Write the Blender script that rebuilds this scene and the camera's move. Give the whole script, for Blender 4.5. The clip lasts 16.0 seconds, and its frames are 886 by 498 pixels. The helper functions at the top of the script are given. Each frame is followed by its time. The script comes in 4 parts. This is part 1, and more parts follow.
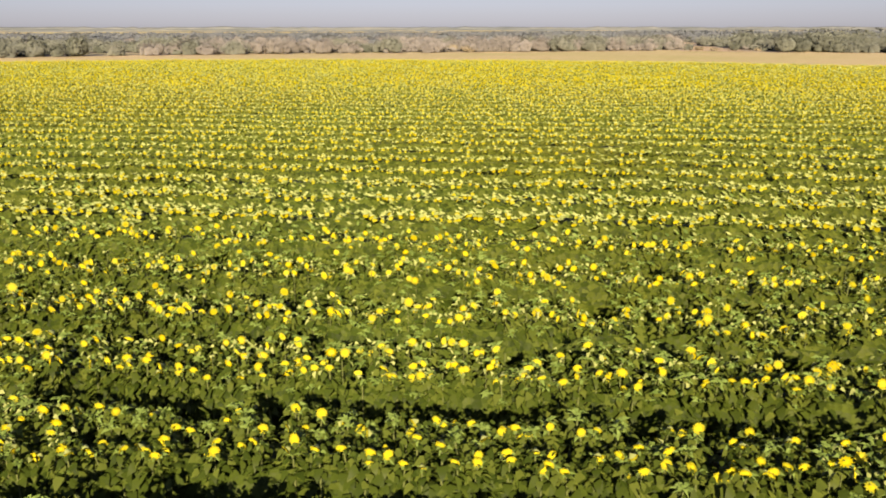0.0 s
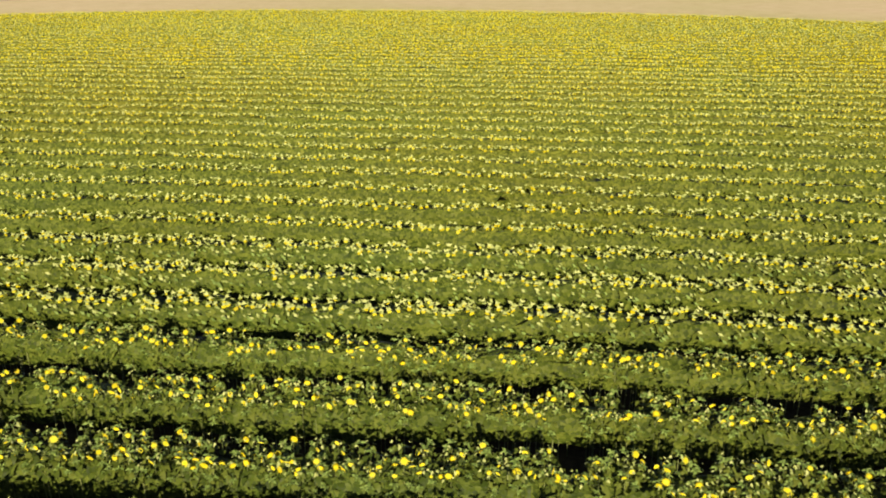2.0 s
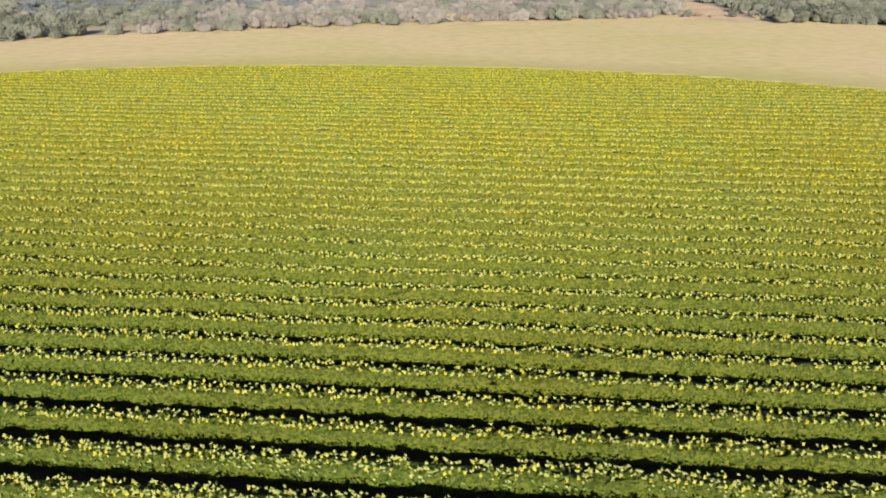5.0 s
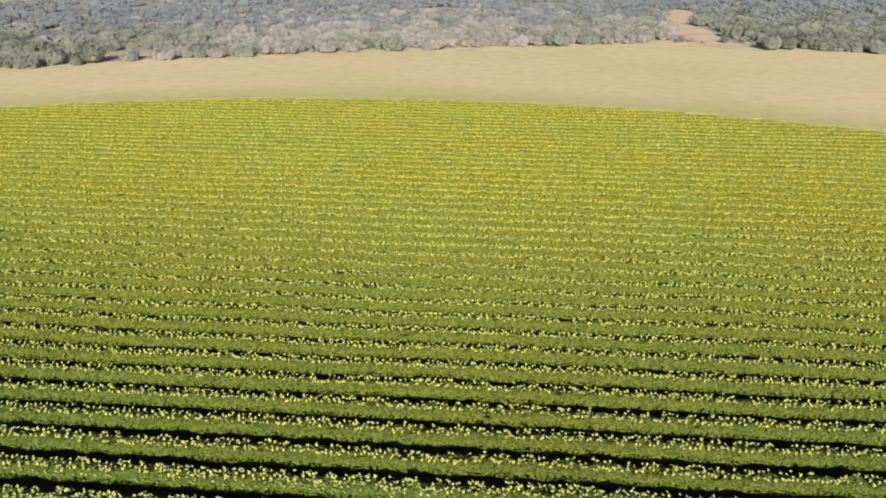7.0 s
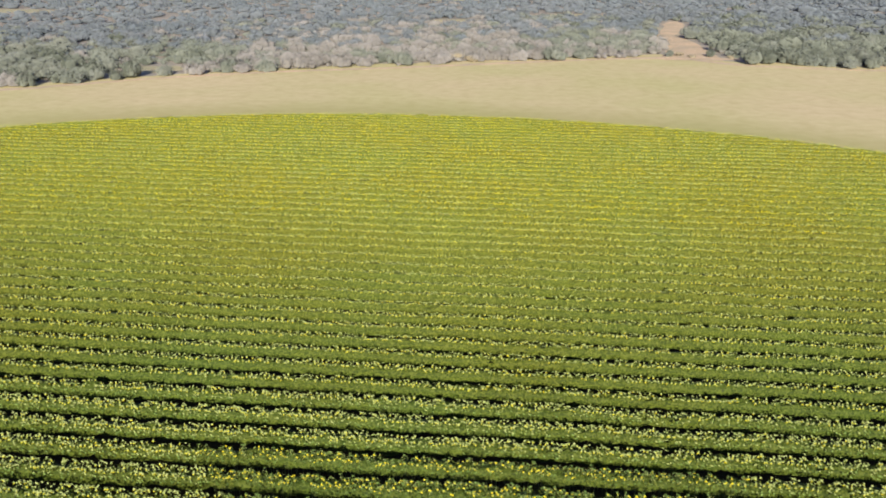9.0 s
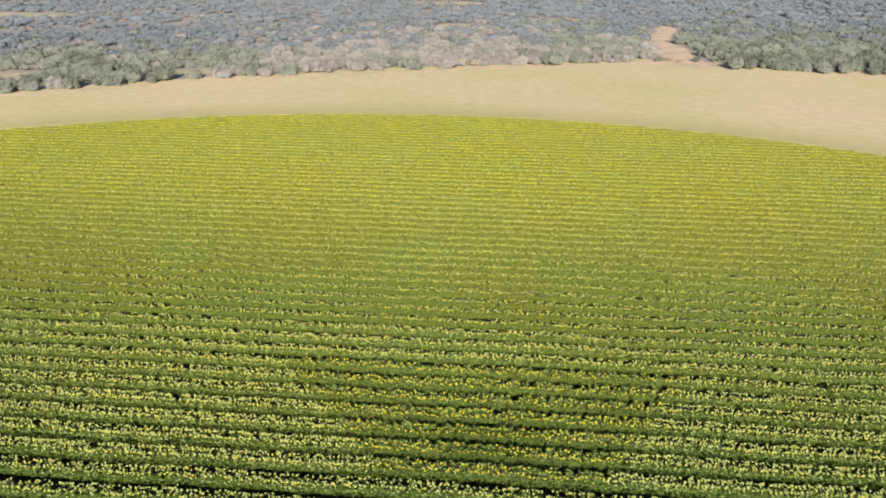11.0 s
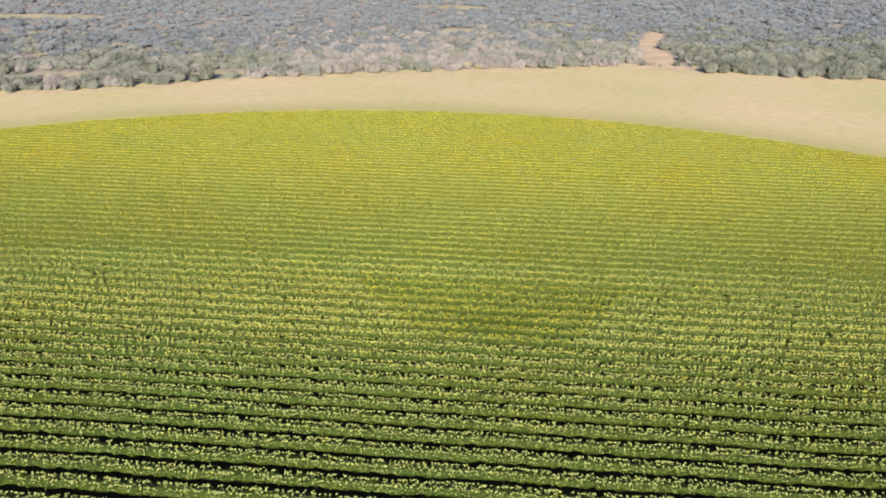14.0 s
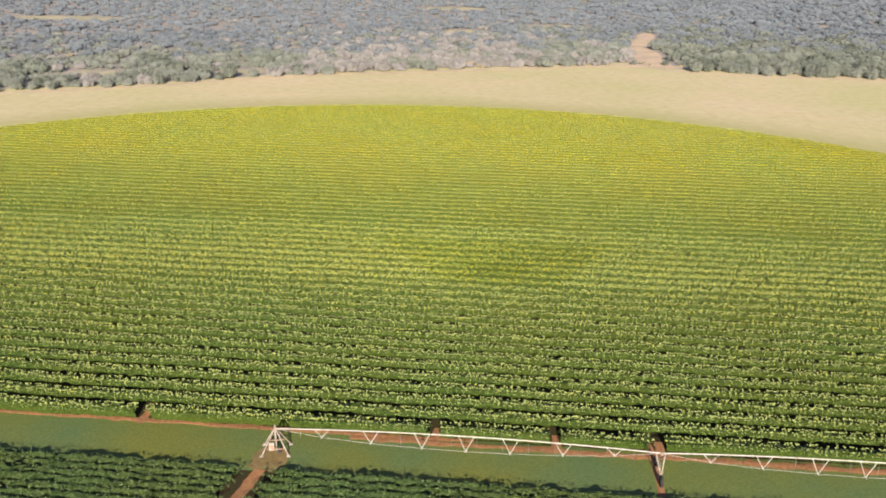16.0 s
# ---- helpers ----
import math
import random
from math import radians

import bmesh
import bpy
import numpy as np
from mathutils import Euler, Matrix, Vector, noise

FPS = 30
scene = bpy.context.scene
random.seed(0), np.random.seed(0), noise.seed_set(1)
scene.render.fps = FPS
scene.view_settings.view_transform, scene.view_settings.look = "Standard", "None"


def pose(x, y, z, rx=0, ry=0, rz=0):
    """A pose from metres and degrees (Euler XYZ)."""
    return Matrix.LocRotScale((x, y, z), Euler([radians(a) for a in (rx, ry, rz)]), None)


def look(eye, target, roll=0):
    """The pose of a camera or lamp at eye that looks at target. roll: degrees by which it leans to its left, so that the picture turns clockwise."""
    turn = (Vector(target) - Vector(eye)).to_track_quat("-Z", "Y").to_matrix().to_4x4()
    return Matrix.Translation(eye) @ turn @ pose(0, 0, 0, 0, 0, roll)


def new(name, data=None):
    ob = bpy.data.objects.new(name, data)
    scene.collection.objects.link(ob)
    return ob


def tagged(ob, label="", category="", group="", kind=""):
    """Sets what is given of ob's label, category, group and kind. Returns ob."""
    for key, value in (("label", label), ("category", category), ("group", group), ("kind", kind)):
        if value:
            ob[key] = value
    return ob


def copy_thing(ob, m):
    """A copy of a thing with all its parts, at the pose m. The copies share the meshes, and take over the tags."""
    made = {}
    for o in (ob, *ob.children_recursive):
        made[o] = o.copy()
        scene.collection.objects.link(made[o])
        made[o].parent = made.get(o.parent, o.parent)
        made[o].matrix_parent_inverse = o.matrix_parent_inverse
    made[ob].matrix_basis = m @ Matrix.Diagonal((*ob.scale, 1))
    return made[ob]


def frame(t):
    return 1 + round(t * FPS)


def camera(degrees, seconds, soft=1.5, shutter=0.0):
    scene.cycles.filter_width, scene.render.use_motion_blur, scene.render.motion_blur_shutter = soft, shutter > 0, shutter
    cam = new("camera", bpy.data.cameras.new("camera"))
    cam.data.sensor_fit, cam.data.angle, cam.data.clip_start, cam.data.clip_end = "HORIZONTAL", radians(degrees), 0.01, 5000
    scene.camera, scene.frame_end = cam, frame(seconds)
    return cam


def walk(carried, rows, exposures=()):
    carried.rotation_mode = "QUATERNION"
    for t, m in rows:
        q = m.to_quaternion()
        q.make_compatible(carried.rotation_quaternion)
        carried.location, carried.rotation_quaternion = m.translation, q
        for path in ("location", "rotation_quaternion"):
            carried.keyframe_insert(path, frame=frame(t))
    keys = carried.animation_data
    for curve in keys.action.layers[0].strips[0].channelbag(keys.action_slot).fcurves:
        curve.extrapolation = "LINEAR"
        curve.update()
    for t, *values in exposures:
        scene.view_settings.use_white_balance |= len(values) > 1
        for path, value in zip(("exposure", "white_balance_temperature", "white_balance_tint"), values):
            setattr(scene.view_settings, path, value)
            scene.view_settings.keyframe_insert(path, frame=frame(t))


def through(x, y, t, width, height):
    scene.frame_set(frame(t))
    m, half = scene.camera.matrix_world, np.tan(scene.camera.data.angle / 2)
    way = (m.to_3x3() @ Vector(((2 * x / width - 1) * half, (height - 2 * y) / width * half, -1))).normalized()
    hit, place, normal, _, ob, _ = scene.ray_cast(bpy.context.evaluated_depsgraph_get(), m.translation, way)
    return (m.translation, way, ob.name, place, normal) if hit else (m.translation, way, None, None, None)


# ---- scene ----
cam = camera(56.0, 16.0, soft=1.9)
PATH = [
    (0.0, -0.236, -1.452, 6.309, 4.597, -14.861, -0.020),
    (0.5, -0.163, -1.525, 7.489, 4.655, -14.613, -0.044),
    (1.0, -0.099, -1.586, 8.735, 4.698, -17.399, -0.064),
    (1.5, -0.046, -1.639, 10.044, 4.726, -20.140, -0.079),
    (2.0, -0.004, -1.687, 11.412, 4.739, -20.170, -0.090),
    (2.5, 0.028, -1.734, 12.837, 4.737, -20.199, -0.095),
    (3.0, 0.050, -1.783, 14.316, 4.720, -20.229, -0.096),
    (3.5, 0.061, -1.840, 15.847, 4.688, -20.258, -0.093),
    (4.0, 0.061, -1.906, 17.427, 4.641, -20.287, -0.084),
    (4.5, 0.052, -1.986, 19.053, 4.579, -20.317, -0.071),
    (5.0, 0.031, -2.084, 20.722, 4.502, -20.346, -0.053),
    (5.2, 0.020, -2.129, 21.402, 4.467, -20.358, -0.045),
    (7.3, 0.504, -11.408, 27.368, 4.582, -19.882, 0.180),
    (7.5, 0.550, -13.064, 28.016, 4.619, -19.880, 0.170),
    (8.0, 0.642, -17.481, 29.583, 4.686, -19.874, 0.154),
    (8.5, 0.701, -22.293, 31.076, 4.718, -19.868, 0.152),
    (9.0, 0.728, -27.499, 32.495, 4.714, -19.862, 0.165),
    (9.2, 0.729, -29.691, 33.042, 4.702, -19.860, 0.174),
    (11.3, 0.395, -51.115, 37.030, 4.680, -19.895, 0.350),
    (11.5, 0.374, -53.101, 37.311, 4.665, -19.897, 0.391),
    (12.0, 0.327, -58.289, 38.120, 4.630, -19.902, 0.482),
    (12.5, 0.288, -63.751, 39.043, 4.598, -19.908, 0.559),
    (13.0, 0.255, -69.433, 40.036, 4.571, -19.913, 0.621),
    (13.5, 0.229, -75.278, 41.052, 4.547, -19.919, 0.670),
    (14.0, 0.211, -81.231, 42.047, 4.528, -19.924, 0.705),
    (14.5, 0.199, -87.234, 42.975, 4.513, -19.929, 0.726),
    (15.0, 0.195, -93.233, 43.791, 4.501, -19.935, 0.732),
    (15.5, 0.197, -99.171, 44.451, 4.494, -19.940, 0.725),
    (16.0, 0.207, -104.993, 44.907, 4.491, -19.946, 0.703),
]
EXPOSURE = 0.92
UNIT = 1.3  # metres for one unit of the plan
walk(cam, [(t, pose(UNIT * x, UNIT * y, UNIT * z, 90 + pitch, 0, yaw) @ pose(0, 0, 0, 0, 0, roll)) for t, x, y, z, yaw, pitch, roll in PATH],
     [(0.0, EXPOSURE - 0.07, 7800, 14), (1.0, EXPOSURE - 0.13, 7450, 13), (2.0, EXPOSURE - 0.08, 7200, 12), (5.0, EXPOSURE - 0.05, 6550, 9), (9.0, EXPOSURE - 0.08, 6060, 9), (12.0, EXPOSURE + 0.1, 6120, 12), (16.0, EXPOSURE + 0.13, 6230, 13)])

# ---- light: a low sun straight behind the camera, pale hazy sky ----
SUN_UP, SUN_SIDE = 20.2, 0.09
world = bpy.data.worlds.new("sky")
scene.world = world
world.use_nodes = True
sky = world.node_tree.nodes.new("ShaderNodeTexSky")
sky.sky_type, sky.sun_disc = "NISHITA", False
sky.sun_elevation, sky.sun_rotation = radians(SUN_UP), math.pi - SUN_SIDE
sky.air_density, sky.dust_density, sky.ozone_density, sky.altitude = 1.0, 0.6, 2.0, 500
background = world.node_tree.nodes["Background"]
background.inputs["Strength"].default_value = 0.042
haze = world.node_tree.nodes.new("ShaderNodeHueSaturation")
haze.inputs["Saturation"].default_value = 0.6
world.node_tree.links.new(sky.outputs[0], haze.inputs["Color"])
pale = world.node_tree.nodes.new("ShaderNodeMix")
pale.data_type, pale.blend_type = "RGBA", "MULTIPLY"
pale.inputs[0].default_value, pale.inputs[7].default_value = 1.0, (0.83, 0.94, 1.42, 1)
world.node_tree.links.new(haze.outputs[0], pale.inputs[6])
world.node_tree.links.new(pale.outputs[2], background.inputs["Color"])
sun_data = bpy.data.lights.new("sun", "SUN")
sun_data.energy, sun_data.angle, sun_data.color = 4.85, radians(0.53), (1.0, 0.91, 0.70)
sun = new("sun", sun_data)
sun.matrix_world = look((100 * SUN_SIDE, -100, 100 * math.tan(radians(SUN_UP))), (0, 0, 0))


# ---- materials ----
def material(name, rough=0.8, metal=0.0):
    m = bpy.data.materials.new(name)
    m.use_nodes = True
    b = m.node_tree.nodes["Principled BSDF"]
    b.inputs["Roughness"].default_value, b.inputs["Metallic"].default_value = rough, metal
    b.inputs["Specular IOR Level"].default_value = 0.3
    return m, m.node_tree.nodes, m.node_tree.links, b


def ramp(nodes, stops):
    r = nodes.new("ShaderNodeValToRGB")
    while len(r.color_ramp.elements) < len(stops):
        r.color_ramp.elements.new(0.5)
    for e, (p, c) in zip(r.color_ramp.elements, stops):
        e.position, e.color = p, (*c, 1)
    return r


def plan_place(nodes, links):
    """The place in the world, in units of the plan."""
    n = nodes.new("ShaderNodeVectorMath")
    n.operation = "SCALE"
    n.inputs["Scale"].default_value = 1.0 / UNIT
    links.new(nodes.new("ShaderNodeNewGeometry").outputs["Position"], n.inputs[0])
    return n.outputs[0]


def noise_of(nodes, links, scale, detail=4.0, source=None):
    n = nodes.new("ShaderNodeTexNoise")
    n.inputs["Scale"].default_value, n.inputs["Detail"].default_value = scale, detail
    if source is None:
        source = nodes.new("ShaderNodeTexCoord").outputs["Object"]
    links.new(source, n.inputs["Vector"])
    return n


def blend(nodes, links, kind, factor, a, b):
    n = nodes.new("ShaderNodeMix")
    n.data_type, n.blend_type = "RGBA", kind
    for socket, value in ((n.inputs[0], factor), (n.inputs[6], a), (n.inputs[7], b)):
        if isinstance(value, (int, float)):
            socket.default_value = value
        elif isinstance(value, tuple):
            socket.default_value = (*value, 1)
        else:
            links.new(value, socket)
    return n.outputs[2]


def bump(nodes, links, b, height, strength, distance):
    n = nodes.new("ShaderNodeBump")
    n.inputs["Strength"].default_value, n.inputs["Distance"].default_value = strength, distance
    links.new(height, n.inputs["Height"])
    links.new(n.outputs[0], b.inputs["Normal"])


def plant_material(name, stops, rough=0.6, clump=0.0, patch=None, through=0.0, hazed=False):
    """Colour varies from leaf to leaf, and softly over the field."""
    m, nodes, links, b = material(name, rough)
    b.inputs["Specular IOR Level"].default_value = 0.15
    b.inputs["Diffuse Roughness"].default_value = 1.0
    source = nodes.new("ShaderNodeNewGeometry").outputs["Random Per Island"]
    if clump:
        flat = nodes.new("ShaderNodeVectorMath")
        flat.operation = "MULTIPLY"
        flat.inputs[1].default_value = (1, 1, 0)
        links.new(plan_place(nodes, links), flat.inputs[0])
        cell = nodes.new("ShaderNodeTexVoronoi")
        cell.inputs["Scale"].default_value = clump
        links.new(flat.outputs[0], cell.inputs["Vector"])
        wide = nodes.new("ShaderNodeSeparateColor")
        links.new(cell.outputs["Color"], wide.inputs[0])
        mix = nodes.new("ShaderNodeMix")
        mix.inputs[0].default_value = 0.75
        links.new(source, mix.inputs[2])
        links.new(wide.outputs[0], mix.inputs[3])
        source = mix.outputs[0]
    r = ramp(nodes, stops)
    links.new(source, r.inputs[0])
    out = r.outputs[0]
    if patch:
        place = plan_place(nodes, links)
        n = noise_of(nodes, links, patch[0], 3.0, place)
        t = ramp(nodes, [(0.35, (0, 0, 0)), (0.65, (1, 1, 1))])
        links.new(n.outputs[0], t.inputs[0])
        mul = blend(nodes, links, "MULTIPLY", 1.0, out, patch[1])
        out = blend(nodes, links, "MIX", t.outputs[0], out, mul)
    if hazed:
        out = far_haze_tint(nodes, links, out)
    links.new(out, b.inputs["Base Color"])
    if through:
        t = nodes.new("ShaderNodeBsdfTranslucent")
        links.new(out, t.inputs[0])
        s = nodes.new("ShaderNodeMixShader")
        s.inputs[0].default_value = through
        links.new(b.outputs[0], s.inputs[1])
        links.new(t.outputs[0], s.inputs[2])
        links.new(s.outputs[0], nodes["Material Output"].inputs[0])
    return m


def far_haze_tint(nodes, links, colour, gain=(1.95, 1.50, 1.15)):
    """Lighter, yellower towards the field's far side: leaf tone with haze painted in."""
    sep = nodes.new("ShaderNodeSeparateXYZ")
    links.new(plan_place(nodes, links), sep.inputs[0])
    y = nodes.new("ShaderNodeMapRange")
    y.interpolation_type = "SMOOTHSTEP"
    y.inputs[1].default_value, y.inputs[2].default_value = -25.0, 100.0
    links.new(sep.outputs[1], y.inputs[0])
    tint = ramp(nodes, [(0.0, (0.63, 0.68, 0.62)), (0.35, (0.96, 0.93, 0.82)), (1.0, gain)])
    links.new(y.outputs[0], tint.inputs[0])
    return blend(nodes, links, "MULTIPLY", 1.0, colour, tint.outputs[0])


def leaf_mass_material(name, stops, gain):
    """Leaf mass: many overlapping leaves, from light to dark."""
    m, nodes, links, b = material(name, 0.6)
    b.inputs["Specular IOR Level"].default_value = 0.12
    b.inputs["Diffuse Roughness"].default_value = 1.0
    cell = nodes.new("ShaderNodeTexVoronoi")
    cell.inputs["Scale"].default_value = 9.0
    links.new(plan_place(nodes, links), cell.inputs["Vector"])
    sep = nodes.new("ShaderNodeSeparateColor")
    links.new(cell.outputs["Color"], sep.inputs[0])
    r = ramp(nodes, stops)
    links.new(sep.outputs[0], r.inputs[0])
    n = noise_of(nodes, links, 0.045, 3.0, plan_place(nodes, links))
    t = ramp(nodes, [(0.35, (1, 1, 1)), (0.65, (1.14, 0.98, 0.8))])
    links.new(n.outputs[0], t.inputs[0])
    links.new(far_haze_tint(nodes, links, blend(nodes, links, "MULTIPLY", 1.0, r.outputs[0], t.outputs[0]), gain), b.inputs["Base Color"])
    bump(nodes, links, b, cell.outputs["Distance"], 0.8, 0.08)
    return m


LEAF = [(0.0, (0.039, 0.064, 0.011)), (0.5, (0.079, 0.114, 0.021)), (1.0, (0.136, 0.174, 0.038))]
# LEAF darkened: shade inside the leaf mass is put into its colour
SHADED_LEAF = [(0.0, (0.028, 0.048, 0.008)), (0.5, (0.060, 0.090, 0.016)), (1.0, (0.105, 0.141, 0.030))]
BUD = [(0.0, (0.19, 0.23, 0.064)), (1.0, (0.385, 0.415, 0.155))]
PETAL = [(0.0, (0.405, 0.340, 0.009)), (0.4, (0.448, 0.404, 0.020)), (1.0, (0.485, 0.468, 0.050))]
DISC = [(0.0, (0.45, 0.33, 0.010)), (0.4, (0.55, 0.46, 0.015)), (1.0, (0.58, 0.53, 0.04))]
leaf_m = plant_material("sunflower_leaf", LEAF, 0.55, patch=(0.045, (1.14, 0.98, 0.8)), through=0.12, hazed=True)
canopy_m = leaf_mass_material("leaf_mass", SHADED_LEAF, (1.95, 1.50, 1.10))
bud_m = plant_material("bud_leaf", BUD, 0.6)
young_m = plant_material("young_leaf", [(0.0, (0.10, 0.155, 0.034)), (1.0, (0.215, 0.295, 0.078))], 0.6, through=0.15)
petal_m = plant_material("petal", PETAL, 0.6, patch=(0.045, (1.0, 0.97, 0.7)), through=0.15)
disc_m = plant_material("flower_disc", DISC, 0.8)
stem_m = plant_material("stem", [(0.0, (0.09, 0.11, 0.035)), (1.0, (0.15, 0.17, 0.06))], 0.7)
SOUTH = [(0.0, (0.030, 0.052, 0.015)), (0.6, (0.062, 0.095, 0.028)), (1.0, (0.150, 0.195, 0.075))]
southleaf_m = plant_material("south_leaf", SOUTH, 0.55)
southmass_m = leaf_mass_material("south_leaf_mass", SOUTH, (1.2, 1.1, 1.0))
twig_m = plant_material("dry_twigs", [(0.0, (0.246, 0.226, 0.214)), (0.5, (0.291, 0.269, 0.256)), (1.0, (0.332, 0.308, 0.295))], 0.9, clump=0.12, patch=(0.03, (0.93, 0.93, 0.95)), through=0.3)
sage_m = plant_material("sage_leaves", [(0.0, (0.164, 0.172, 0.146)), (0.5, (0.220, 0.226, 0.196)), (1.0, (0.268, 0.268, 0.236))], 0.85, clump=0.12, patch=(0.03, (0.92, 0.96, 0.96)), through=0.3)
green_m = plant_material("bush_leaves", [(0.0, (0.083, 0.092, 0.074)), (0.4, (0.166, 0.177, 0.147)), (1.0, (0.230, 0.241, 0.200))], 0.8, clump=0.155, through=0.25)
# blue-grey stands for haze over the far bush, painted into the leaves
haze_m = plant_material("hazy_leaves", [(0.0, (0.142, 0.163, 0.188)), (0.5, (0.176, 0.196, 0.221)), (1.0, (0.206, 0.223, 0.248))], 0.85, clump=0.155, patch=(0.03, (1.04, 1.0, 0.99)), through=0.3)
tan_m = plant_material("tan_leaves", [(0.0, (0.22, 0.18, 0.125)), (1.0, (0.34, 0.29, 0.21))], 0.85, clump=0.2)
bark_m = plant_material("bark", [(0.0, (0.09, 0.07, 0.06)), (1.0, (0.20, 0.17, 0.145))], 0.95)

CENTRE = (-20.5, -39.05)
ROUND, RADIUS = (-20.7, -10.5), 150.4


def ground_material():
    m, nodes, links, b = material("ground", 0.95)
    b.inputs["Specular IOR Level"].default_value = 0.0
    place = plan_place(nodes, links)
    # red field soil with row shade painted in inside the watered circle, pale dry grass outside it
    far = nodes.new("ShaderNodeVectorMath")
    far.operation = "DISTANCE"
    links.new(place, far.inputs[0])
    far.inputs[1].default_value = (*ROUND, 0)
    edge = noise_of(nodes, links, 0.25, 4.0, place)
    add = nodes.new("ShaderNodeMath")
    add.operation = "MULTIPLY_ADD"
    links.new(edge.outputs[0], add.inputs[0])
    add.inputs[1].default_value = 5.0
    links.new(far.outputs["Value"], add.inputs[2])
    step = nodes.new("ShaderNodeMapRange")
    step.inputs[1].default_value, step.inputs[2].default_value = RADIUS + 1.0, RADIUS + 5.0
    links.new(add.outputs[0], step.inputs[0])
    fine, coarse, broad = (noise_of(nodes, links, s, 5.0, place) for s in (6.0, 0.35, 0.02))
    # soil near black: the shade between the rows is in the colour
    soil = ramp(nodes, [(0.3, (0.034, 0.030, 0.014)), (0.7, (0.066, 0.054, 0.027))])
    links.new(fine.outputs[0], soil.inputs[0])
    dry = ramp(nodes, [(0.25, (0.56, 0.47, 0.285)), (0.5, (0.62, 0.53, 0.335)), (0.75, (0.66, 0.57, 0.37))])
    links.new(coarse.outputs[0], dry.inputs[0])
    tint = ramp(nodes, [(0.36, (0.91, 0.94, 0.80)), (0.64, (1.03, 0.98, 0.98))])
    links.new(broad.outputs[0], tint.inputs[0])
    dry2 = blend(nodes, links, "MULTIPLY", 1.0, dry.outputs[0], tint.outputs[0])
    speck = ramp(nodes, [(0.35, (0.8, 0.78, 0.72)), (0.6, (1.05, 1.05, 1.05))])
    links.new(fine.outputs[0], speck.inputs[0])
    dry3 = blend(nodes, links, "MULTIPLY", 0.45, dry2, speck.outputs[0])
    fringe = nodes.new("ShaderNodeMapRange")
    fringe.inputs[1].default_value, fringe.inputs[2].default_value = RADIUS + 3.0, RADIUS + 24.0
    fringe.inputs[3].default_value, fringe.inputs[4].default_value = 0.75, 0.0
    links.new(add.outputs[0], fringe.inputs[0])
    dry4 = blend(nodes, links, "MIX", fringe.outputs[0], dry3, (0.36, 0.34, 0.13))
    links.new(blend(nodes, links, "MIX", step.outputs[0], soil.outputs[0], dry4), b.inputs["Base Color"])
    bump(nodes, links, b, fine.outputs[0], 0.35, 0.04)
    return m


def earth_material(name, low, high, scale=3.0, rough=0.95, tints=((0.82, 0.84, 0.86), (1.08, 1.04, 1.0)), broad=0.12):
    m, nodes, links, b = material(name, rough)
    b.inputs["Specular IOR Level"].default_value = 0.08
    place = plan_place(nodes, links)
    n, n2 = noise_of(nodes, links, scale, 6.0, place), noise_of(nodes, links, scale * broad, 3.0, place)
    r = ramp(nodes, [(0.3, low), (0.7, high)])
    links.new(n.outputs[0], r.inputs[0])
    t = ramp(nodes, [(0.35, tints[0]), (0.65, tints[1])])
    links.new(n2.outputs[0], t.inputs[0])
    links.new(blend(nodes, links, "MULTIPLY", 1.0, r.outputs[0], t.outputs[0]), b.inputs["Base Color"])
    bump(nodes, links, b, n.outputs[0], 0.5, 0.05)
    return m


ground_m = ground_material()
litter_m = earth_material("leaf_litter", (0.30, 0.26, 0.225), (0.46, 0.40, 0.345), 0.5)
worn_m = earth_material("worn_earth", (0.19, 0.135, 0.055), (0.28, 0.20, 0.09), 2.0)
red_m = earth_material("red_soil", (0.26, 0.120, 0.055), (0.40, 0.205, 0.100))
clearing_m = earth_material("clearing_grass", (0.40, 0.36, 0.22), (0.56, 0.49, 0.33), 0.3)
sand_m = earth_material("sand_track", (0.54, 0.40, 0.28), (0.68, 0.53, 0.38), 0.8)
lane_m = earth_material("lane_turf", (0.108, 0.140, 0.046), (0.160, 0.188, 0.064), 4.0, 0.8, ((0.84, 0.97, 1.08), (1.2, 1.03, 0.70)), 0.02)
# the blue-grey tone puts the haze of distance into the ridges' colour
ridge_m = earth_material("far_woods", (0.16, 0.18, 0.19), (0.25, 0.265, 0.27), 0.02)


def steel_material(name, low, high, rough, metal):
    m, nodes, links, b = material(name, rough, metal)
    n = noise_of(nodes, links, 3.0, 6.0)
    r = ramp(nodes, [(0.35, low), (0.65, high)])
    links.new(n.outputs[0], r.inputs[0])
    links.new(r.outputs[0], b.inputs["Base Color"])
    return m


steel_m = steel_material("galvanised_steel", (0.44, 0.39, 0.34), (0.66, 0.61, 0.54), 0.55, 0.2)
frame_m = steel_material("weathered_steel", (0.26, 0.20, 0.165), (0.50, 0.42, 0.36), 0.65, 0.2)
rust_m = steel_material("rusty_steel", (0.30, 0.16, 0.10), (0.50, 0.36, 0.27), 0.8, 0.1)
rubber_m = steel_material("rubber", (0.025, 0.024, 0.024), (0.07, 0.055, 0.045), 0.85, 0.0)
box_m = steel_material("painted_box", (0.36, 0.30, 0.27), (0.50, 0.42, 0.38), 0.6, 0.0)
hose_m = steel_material("hose", (0.16, 0.15, 0.14), (0.26, 0.25, 0.23), 0.7, 0.0)


